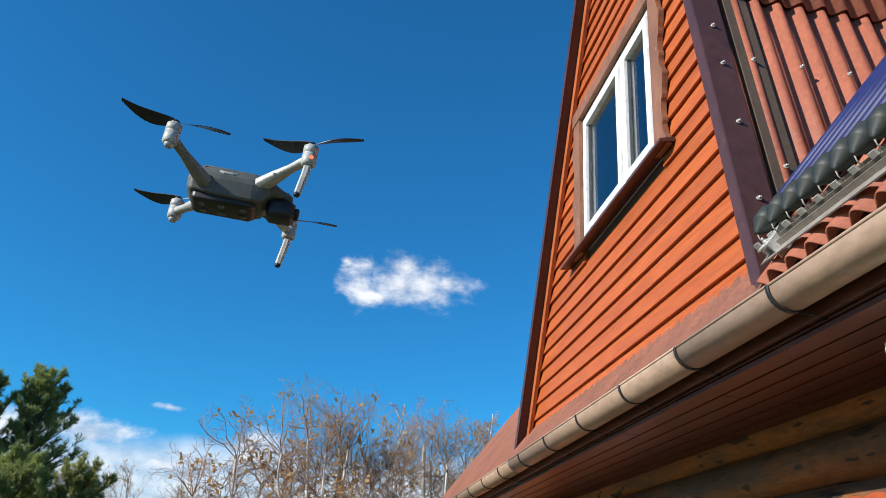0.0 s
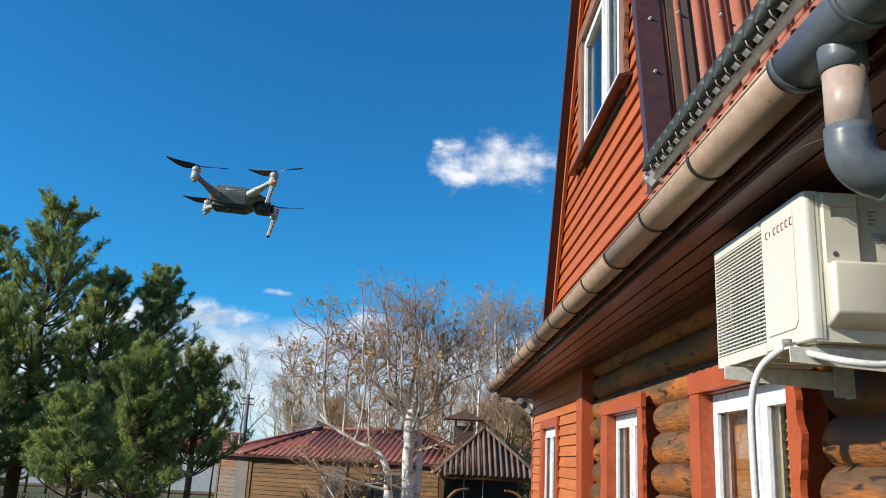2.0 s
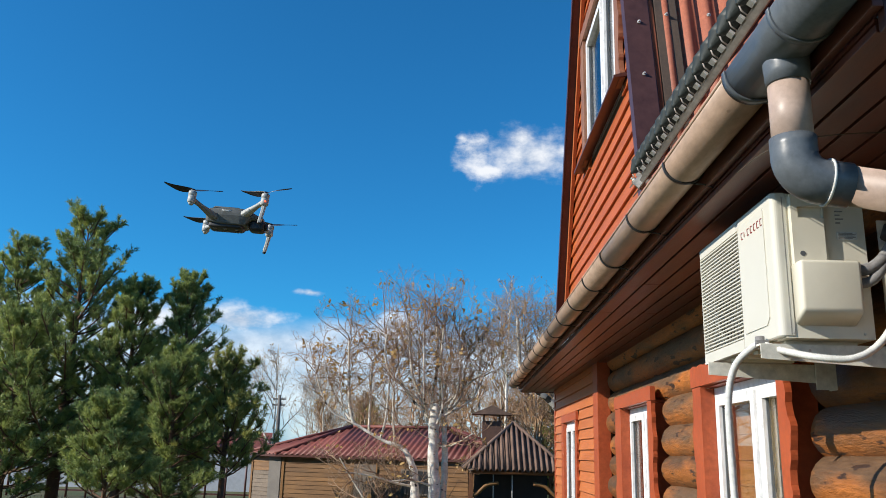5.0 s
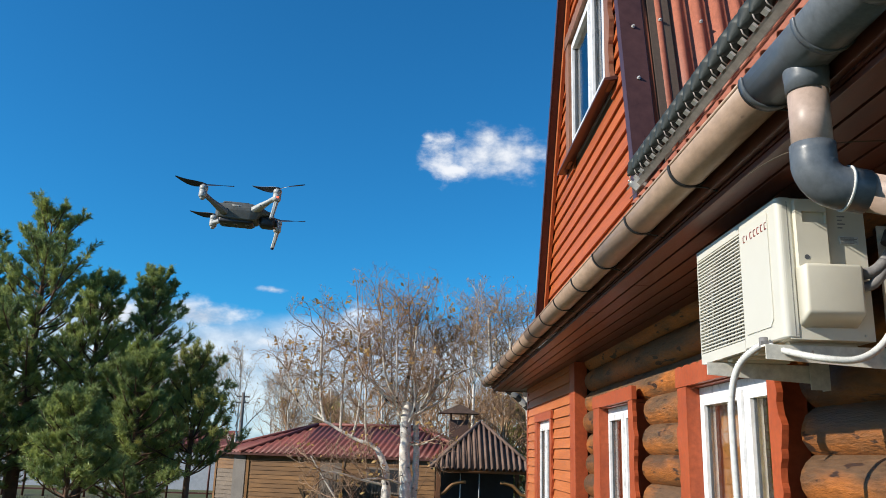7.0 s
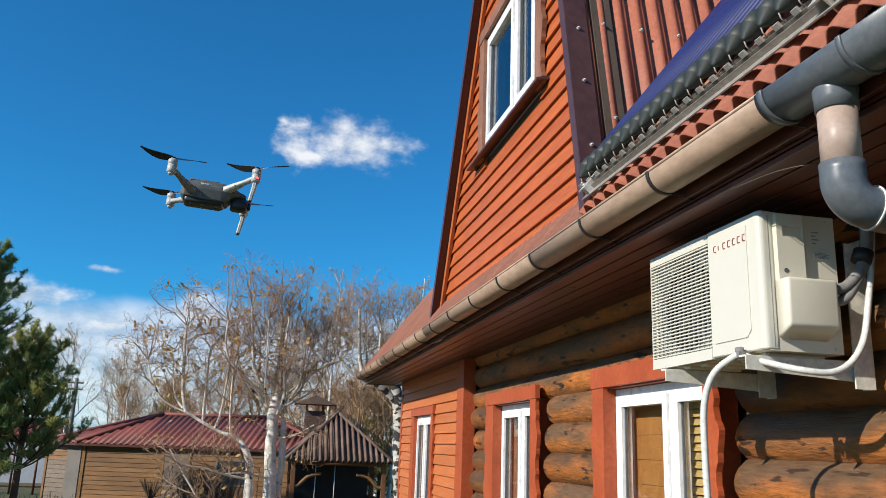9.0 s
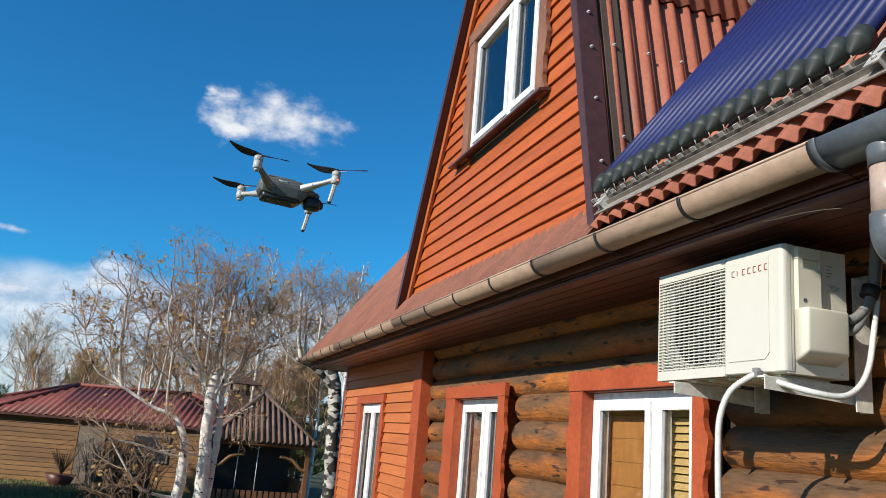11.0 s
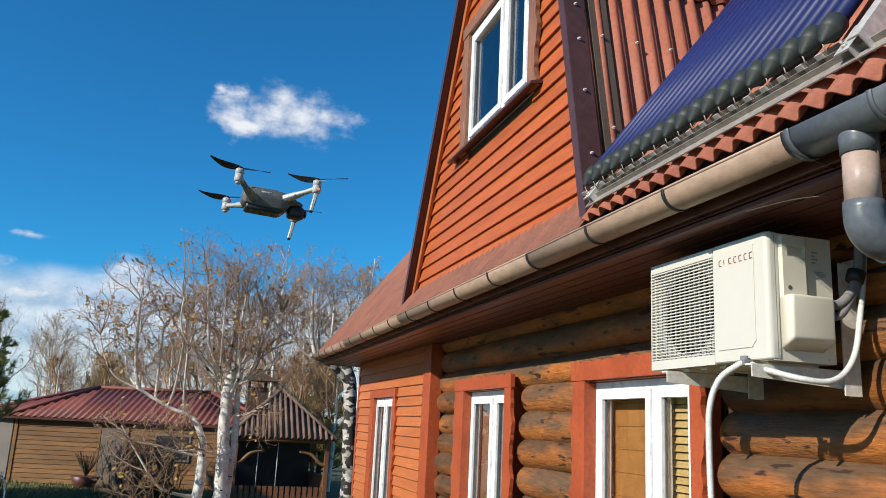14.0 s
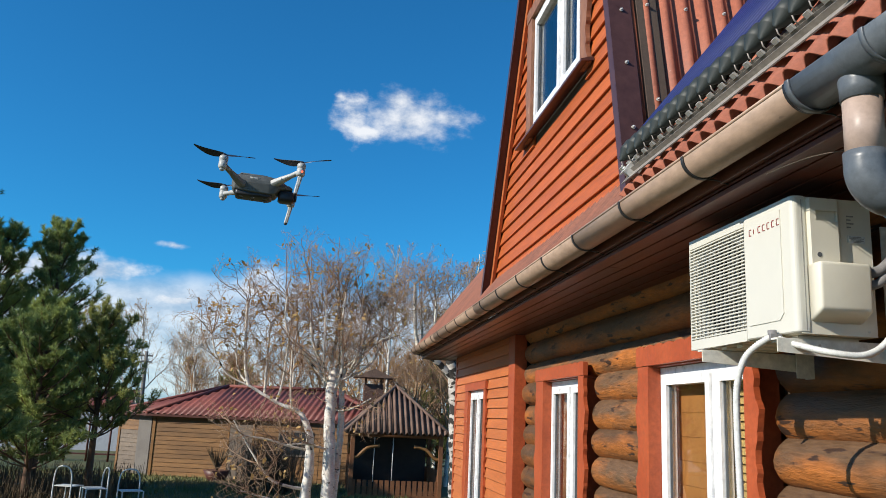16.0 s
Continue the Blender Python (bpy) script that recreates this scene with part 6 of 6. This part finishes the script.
    wide *= 0.0085 / (np.linalg.norm(wide, axis=1, keepdims=True) + 1e-9)
    tip = at + way * rng.uniform(0.08, 0.135, (len(seg), 1))
    verts = np.stack([at - wide, at + wide, tip], axis=1).reshape(-1, 3)
    faces = np.arange(len(verts)).reshape(-1, 3)
    tagged(part("foliage", raw(verts.tolist(), faces.tolist(), M[mat], "foliage"), None, tree), kind="stuff")
    return tree


pine((-11.9, 18.4, GROUND), 8.0, 2.7, 1, "tall dark green pine with open branches")
pine((-8.95, 18.6, GROUND), 6.4, 1.5, 2, "dark green pine with bluish shoots", taper=0.5)
pine((-10.2, 18.2, GROUND), 6.1, 1.9, 12, "dark green pine between two taller ones")
pine((-7.35, 17.6, GROUND), 4.2, 1.5, 3, "young pine with yellowing needles", "needle2", 0.34)
pine((-8.75, 14.2, GROUND), 2.9, 1.2, 4, "low bright green pine", "needle", 0.36)
pine((-8.5, 17.0, GROUND), 4.3, 1.5, 5, "dense dark green young pine", "needle", 0.16)
pine((-13.9, 19.0, GROUND), 7.3, 2.4, 6, "broad dark pine behind the others")
pine((-12.6, 17.2, GROUND), 5.0, 2.0, 8, "dense dark green pine", "needle", 0.14)
pine((2.2, 27.5, GROUND), 4.6, 1.5, 7, "small green pine behind the gazebo", "needle2", 0.1)
pine((-6.2, 38.0, GROUND), 4.0, 1.8, 9, "far green pine over the shed roof", "needle2", 0.1)


# ---- the garden shed ----
H_S, E_S = 1.95, 0.30
SB = Vector((-7.45, 25.0, GROUND))
shed = holder("garden_shed", SB, "varnished plank garden shed with maroon hipped roof", "shed")
long_w = Vector((math.cos(radians(-14)), math.sin(radians(-14)), 0))
plan = [Vector((0, 0, 0)), long_w * 7.6, long_w * 7.6 + Vector((1.0, 4.4, 0)), Vector((0.6, 5.0, 0)), Vector((-1.28, 1.0, 0))]
FACES = {}
for n in range(5):
    a, b = plan[n], plan[(n + 1) % 5]
    d = (b - a).normalized()
    FACES[n] = (Matrix.Translation(SB + a) @ Matrix(((d.x, -d.y, 0, 0), (d.y, d.x, 0, 0), (0, 0, 1, 0), (0, 0, 0, 1))), (b - a).length)


def spart(name, bm, mat, face, label="", parent=None):
    """A part laid along one wall: x along it, y inwards, z up."""
    bmesh.ops.transform(bm, matrix=FACES[face][0], verts=bm.verts)
    return part(name, bm, M[mat], parent or shed, label)


for n in range(5):
    ln = FACES[n][1]
    bm = bm_new()
    box(bm, (0.02, 0.03, 0), (ln - 0.02, 0.09, H_S))
    spart("wall_frame", bm, "gaz_wood", n)
    bm = bm_new()
    box(bm, (-0.045, -0.03, 0), (0.045, 0.05, H_S))
    spart("corner_post", bm, "plank", n)
    for k in range(14 if n in (0, 4) else 0):
        z0 = 0.02 + k * 0.137
        bm = bm_new()
        prism(bm, [(-0.012, z0), (0.028, z0), (0.028, z0 + 0.131), (0.004, z0 + 0.131)], "x", 0.05, ln - 0.05)
        spart("plank", bm, "plank" if n == 0 or k > 9 else "plank_grey", n)
bm = bm_new()
box(bm, (0.92, -0.035, 0.0), (1.52, -0.013, 1.86))
spart("door", bm, "pole", 4, "grey weathered door")
bm = bm_new()
box(bm, (2.55, -0.035, 0.02), (3.30, -0.013, 1.7))
spart("door", bm, "plank_grey", 0, "grey plank door")
bm = bm_new()
for e in (2.49, 3.305):
    box(bm, (e, -0.045, 0.02), (e + 0.05, -0.014, 1.76))
spart("door_frame", bm, "plank", 0)
bm = bm_new()
box(bm, (4.2, -0.03, 0.85), (5.2, -0.013, 1.55))
wi = spart("window", bm, "black", 0, "dark shed window")
bm = bm_new()
for lo, hi in (((4.15, 0.80), (5.25, 0.86)), ((4.15, 1.54), (5.25, 1.60)), ((4.15, 0.86), (4.21, 1.54)), ((5.19, 0.86), (5.25, 1.54))):
    box(bm, (lo[0], -0.045, lo[1]), (hi[0], -0.032, hi[1]))
spart("frame", bm, "plank_grey", 0, "", wi)


def ribbed_face(a, b, c, d, pitch, amp, name, mat, to=None, n_sub=6, parent=None, zfun=None):
    """A roof face from eave a-b up to ridge d-c, with ribs down the slope."""
    a, b, c, d = (Vector(p) for p in (a, b, c, d))
    nrm = (b - a).cross(d - a if (d - a).length > 1e-6 else c - a).normalized()
    if nrm.z < 0:
        nrm = -nrm
    ln = (b - a).length
    n = max(8, int(ln / pitch * n_sub))
    eave = (b - a).normalized()
    upv = nrm.cross(eave).normalized()
    if upv.z < 0:
        upv = -upv
    hgt = (d - a).dot(upv)
    u0, u1 = (d - a).dot(eave), (c - a).dot(eave)
    vs, fs = [], []
    for i in range(n + 1):
        s = ln * i / n
        top = hgt * (min(1.0, s / u0 if u0 > 1e-6 else 1.0, (ln - s) / (ln - u1) if ln - u1 > 1e-6 else 1.0))
        h = amp * math.cos(2 * math.pi * s / pitch)
        for w in (0.0, max(top, 0.0)):
            vs.append(tuple(a + eave * s + upv * w + nrm * h))
    for i in range(n):
        fs.append((2 * i, 2 * i + 2, 2 * i + 3, 2 * i + 1))
    if to is not None:
        vs = [tuple(to @ Vector(p)) for p in vs]
    ob = part(name, raw(vs, fs, M[mat], name, True), None, parent)
    ob.modifiers.new("thick", "SOLIDIFY").thickness = 0.012
    return ob


mid = sum(plan, Vector()) / 5
eave = []
for n in range(5):
    q = plan[n] - mid
    eave.append(SB + mid + q * (1 + E_S / q.length) + Vector((0, 0, H_S)))
r3 = [SB + Vector((2.0, 2.0, H_S + 1.0)), SB + Vector((5.6, 1.1, H_S + 1.0))]
bm = bm_new()
vs = [bm.verts.new(e + Vector((0, 0, z))) for z in (-0.09, -0.02) for e in eave]
bm.faces.new(vs[:5])
bm.faces.new(vs[5:])
for n in range(5):
    bm.faces.new((vs[n], vs[(n + 1) % 5], vs[5 + (n + 1) % 5], vs[5 + n]))
shed_roof = part("roof", bm, M["fac"], shed, "maroon hipped sheet roof")
for a, b, c, d in ((eave[0], eave[1], r3[1], r3[0]), (eave[1], eave[2], r3[1], r3[1]), (eave[2], eave[3], r3[0], r3[1]), (eave[3], eave[4], r3[0], r3[0]), (eave[4], eave[0], r3[0], r3[0])):
    ribbed_face(a, b, c, d, 0.20, 0.022, "roof_sheet", "shed_roof", None, parent=shed_roof)
for a, b in ((eave[0], r3[0]), (eave[4], r3[0]), (eave[1], r3[1]), (eave[2], r3[1]), (eave[3], r3[0]), (r3[0], r3[1])):
    part("ridge_cap", tube(bm_new(), [a + Vector((0, 0, 0.02)), b + Vector((0, 0, 0.03))], 0.06, 8), M["shed_roof"], shed_roof)

# ---- the gazebo ----
GZC = Vector((0.0, 21.4, GROUND))
gaz = holder("gazebo", GZC, "brown timber gazebo with old corrugated roof", "gazebo")
GH, GW2, GA = 1.72, 1.46, 1.30
cs = [GZC + Vector((sx * GW2, sy * GW2, GH)) for sx, sy in ((-1, -1), (1, -1), (1, 1), (-1, 1))]
apex = GZC + Vector((0, 0, GH + GA))
for i in range(4):
    a, b = cs[i], cs[(i + 1) % 4]
    ribbed_face(a, b, apex, apex, 0.155, 0.055, "roof_sheet", "gaz_roof", None, parent=gaz)
for c in cs:
    part("ridge_cap", tube(bm_new(), [c + Vector((0, 0, 0.02)), apex + Vector((0, 0, 0.03))], 0.05, 8), M["gaz_roof"], gaz)
for i in range(4):
    c = GZC + (cs[i] - GZC) * 0.84
    bm = bm_new()
    box(bm, (c.x - 0.06, c.y - 0.06, GROUND), (c.x + 0.06, c.y + 0.06, GROUND + GH), bevel=0.008)
    part("post", bm, M["gaz_wood"], gaz)
    a, b = GZC + (cs[i] - GZC) * 0.84, GZC + (cs[(i + 1) % 4] - GZC) * 0.84
    bm = tube(bm_new(), [(a.x, a.y, GROUND + GH - 0.06), (b.x, b.y, GROUND + GH - 0.06)], 0.06, 8)
    part("beam", bm, M["gaz_wood"], gaz)
    # curved braces
    for p, q in ((a, b), (b, a)):
        d = (q - p).normalized()
        bm = tube(bm_new(), smooth_path([(p.x, p.y, GROUND + 1.05), p + d * 0.15 + Vector((0, 0, -0.38)), p + d * 0.42 + Vector((0, 0, -0.14)), p + d * 0.75 + Vector((0, 0, -0.07))], 4), 0.05, 6)
        part("brace", bm, M["plank"], gaz)
    if i != 0:
        for k in range(14):
            q = a.lerp(b, (k + 0.5) / 14)
            bm = bm_new()
            box(bm, (q.x - 0.035, q.y - 0.035, GROUND + 0.1), (q.x + 0.035, q.y + 0.035, GROUND + 0.72))
            part("baluster", bm, M["gaz_wood"], gaz)
    else:
        for k in range(16):
            q = a.lerp(b, (k + 0.5) / 16)
            bm = bm_new()
            box(bm, (q.x - 0.055, q.y - 0.015, GROUND + 0.05), (q.x + 0.055, q.y + 0.015, GROUND + 0.45))
            part("rail_board", bm, M["gaz_wood"], gaz)
bm = bm_new()
box(bm, (GZC.x - 1.25, GZC.y - 1.25, GROUND), (GZC.x + 1.25, GZC.y + 1.25, GROUND + 0.08))
part("deck", bm, M["gaz_wood"], gaz)
# back boards coloured black to stand in for the gazebo's inner shade
bm = bm_new()
box(bm, (GZC.x - 1.1, GZC.y + 1.12, GROUND + 0.08), (GZC.x + 1.1, GZC.y + 1.2, GROUND + GH - 0.1))
part("back_wall", bm, M["black"], gaz, "boarded back, black for the shade inside")
# two swing ropes
for dx in (-0.10, -0.62):
    bm = tube(bm_new(), [(GZC.x + dx, GZC.y - 1.15, GROUND + GH - 0.08), (GZC.x + dx, GZC.y - 1.15, GROUND + 0.4)], 0.012, 6)
    part("swing_rope", bm, M["hose"], gaz, "pale rope")

chim = holder("barbecue_chimney", (-0.55, 23.6, GROUND), "dark brick barbecue chimney with a little roof", "chimney")
bm = bm_new()
box(bm, (-0.85, 23.3, GROUND), (-0.25, 23.9, 2.85))
part("brick_shaft", bm, M["brick"], chim)
bm = bm_new()
for xx in (-0.82, -0.32):
    for yy in (23.33, 23.83):
        box(bm, (xx, yy, 2.85), (xx + 0.04, yy + 0.04, 3.05))
part("cap_leg", bm, M["brick"], chim)
bm = bm_new()
prism(bm, [(-1.20, 3.05), (0.10, 3.05), (-0.55, 3.33)], "y", 23.1, 24.1)
part("cap_roof", bm, M["gaz_roof"], chim)

# ---- fence, pole, far house, chairs ----
fence = holder("garden_fence", (-13, 30.5, GROUND), "dark mesh fence with thin posts", "fence")
for k in range(17):
    x = -20.5 + k * 0.8
    bm = tube(bm_new(), [(x, 30.5, GROUND), (x, 30.5, GROUND + 1.7)], 0.045, 6)
    part("post", bm, M["fac"], fence)
for zz in (0.25, 1.5):
    bm = bm_new()
    box(bm, (-20.5, 30.48, GROUND + zz), (-7.7, 30.52, GROUND + zz + 0.06))
    part("rail", bm, M["fac"], fence)
bm = bm_new()
box(bm, (-26, 38.0, GROUND), (-9.0, 38.06, GROUND + 1.75))
thing("sheet_fence", bm, M["snow_fence"], "pale grey sheet fence of the neighbour", "fence")
pole = holder("utility_pole", (-11.8, 43.0, GROUND), "grey wooden utility pole with two crossarms", "pole")
bm = tube(bm_new(), [(-11.75, 43, GROUND), (-11.8, 43, 4.75)], [0.13, 0.09], 10)
part("shaft", bm, M["pole"], pole)
for zz in (4.15, 4.48):
    bm = bm_new()
    box(bm, (-12.15, 42.95, zz), (-11.45, 43.05, zz + 0.08))
    arm = part("crossarm", bm, M["pole"], pole)
    for dx in (-0.32, -0.16, 0.16, 0.32):
        bm = tube(bm_new(), [(-11.8 + dx, 43, zz + 0.08), (-11.8 + dx, 43, zz + 0.17)], [0.02, 0.035], 6)
        part("insulator", bm, M["hose"], arm)
house = holder("far_house", (-16.5, 48, GROUND), "far low house with red roof", "house")
bm = bm_new()
box(bm, (-20, 46, GROUND), (-13.4, 51, 1.5))
part("wall", bm, M["plank"], house)
bm = bm_new()
prism(bm, [(45.6, 1.5), (51.4, 1.5), (48.5, 2.75)], "x", -20.3, -13.1)
part("roof", bm, M["shed_roof"], house)
bm = bm_new()
box(bm, (-17.5, 45.95, 0.4), (-16.5, 45.99, 1.2))
part("window", bm, M["ac_dark"], house)


def garden_chair(m):
    ch = holder("garden_chair", (0, 0, 0), "white tubular metal garden chair on the lawn", "chair", "garden chairs")
    bm = tube(bm_new(), smooth_path([(-0.21, 0.2, 0), (-0.21, 0.2, 0.6), (-0.12, 0.22, 0.82), (0.12, 0.22, 0.82), (0.21, 0.2, 0.6), (0.21, 0.2, 0)], 6), 0.015, 8)
    part("back_frame", bm, M["hose"], ch)
    for sx in (-0.21, 0.21):
        bm = tube(bm_new(), smooth_path([(sx, -0.22, 0), (sx, -0.22, 0.38), (sx, -0.18, 0.43), (sx, 0.2, 0.43)], 5), 0.014, 8)
        part("leg", bm, M["hose"], ch)
    for k in range(6):
        bm = bm_new()
        box(bm, (-0.2, -0.2 + k * 0.068, 0.425), (0.2, -0.145 + k * 0.068, 0.44))
        part("seat_slat", bm, M["hose"], ch)
    ch.matrix_basis = m
    return ch


first = garden_chair(pose(-5.95, 15.6, GROUND, 0, 0, 25))
copy_thing(first, pose(-6.75, 15.9, GROUND, 0, 0, -60))
copy_thing(first, pose(-7.4, 16.3, GROUND, 0, 0, 160))

plant = holder("planter", (-5.4, 24.0, GROUND), "dark garden planter with a bare little bush", "planter")
bm = tube(bm_new(), [(-5.2, 23.7, GROUND), (-5.2, 23.7, GROUND + 0.05), (-5.2, 23.7, GROUND + 0.32)], [0.25, 0.28, 0.42], 14)
part("tub", bm, M["fac"], plant)
st = Strands()
rnd = random.Random(8)
for k in range(90):
    a = rnd.uniform(0, 6.3)
    d = Vector((0.6 * math.cos(a), 0.6 * math.sin(a), 1)).normalized()
    p = Vector((-5.2, 23.7, GROUND + 0.3))
    st.add([p, p + d * 0.3, p + d * rnd.uniform(0.5, 0.8) + Vector((0, 0, 0.05))], [0.012, 0.009, 0.004], 3)
part("stems", st.mesh(M["dirt"], "stems"), None, plant)
# a bare bramble thicket before the shed
bush = holder("bare_bush", (-3.4, 20.5, GROUND), "dark bare bramble thicket before the shed", "bush")
st = Strands()
for k in range(420):
    a, w = rnd.uniform(0, 6.3), rnd.uniform(0.15, 1.0)
    p = Vector((-3.4 + rnd.gauss(0, 0.40), 20.5 + rnd.gauss(0, 0.4), GROUND))
    d = Vector((math.cos(a), math.sin(a), 0))
    hh = rnd.uniform(0.7, 1.5)
    st.add([p, p + d * w * 0.2 + Vector((0, 0, hh * 0.6)), p + d * w * 0.6 + Vector((0, 0, hh)), p + d * w * 1.1 + Vector((0, 0, hh * 0.85))], [0.010, 0.008, 0.006, 0.003], 3)
tagged(part("bramble", st.mesh(M["dirt"], "bramble"), None, bush, "tangled dark brown stems"), kind="stuff")
# dry undergrowth beneath the pines
st = Strands()
for k in range(2600):
    p = Vector((rnd.uniform(-14, -6.6), rnd.uniform(16.5, 20.5), GROUND))
    st.add([p, p + Vector((rnd.gauss(0, 0.12), rnd.gauss(0, 0.12), rnd.uniform(0.2, 0.75)))], [0.012, 0.004], 3)
tagged(new("undergrowth", st.mesh(M["dirt"], "undergrowth")), "dry brown undergrowth beneath the pines", "undergrowth", kind="stuff")
# grass
st = Strands()
for k in range(26000):
    yy = 12 + 14 * rnd.random() ** 0.8
    p = Vector((rnd.uniform(-0.62 * yy, 0.02 * yy), yy, GROUND))
    st.blade(p, Vector((rnd.gauss(0, 0.4), rnd.gauss(0, 0.4), 1)).normalized(), rnd.uniform(0.05, 0.16), 0.012)
tagged(new("grass", st.mesh(M["blade"], "grass", False)), "short uneven autumn grass", "grass", kind="stuff")
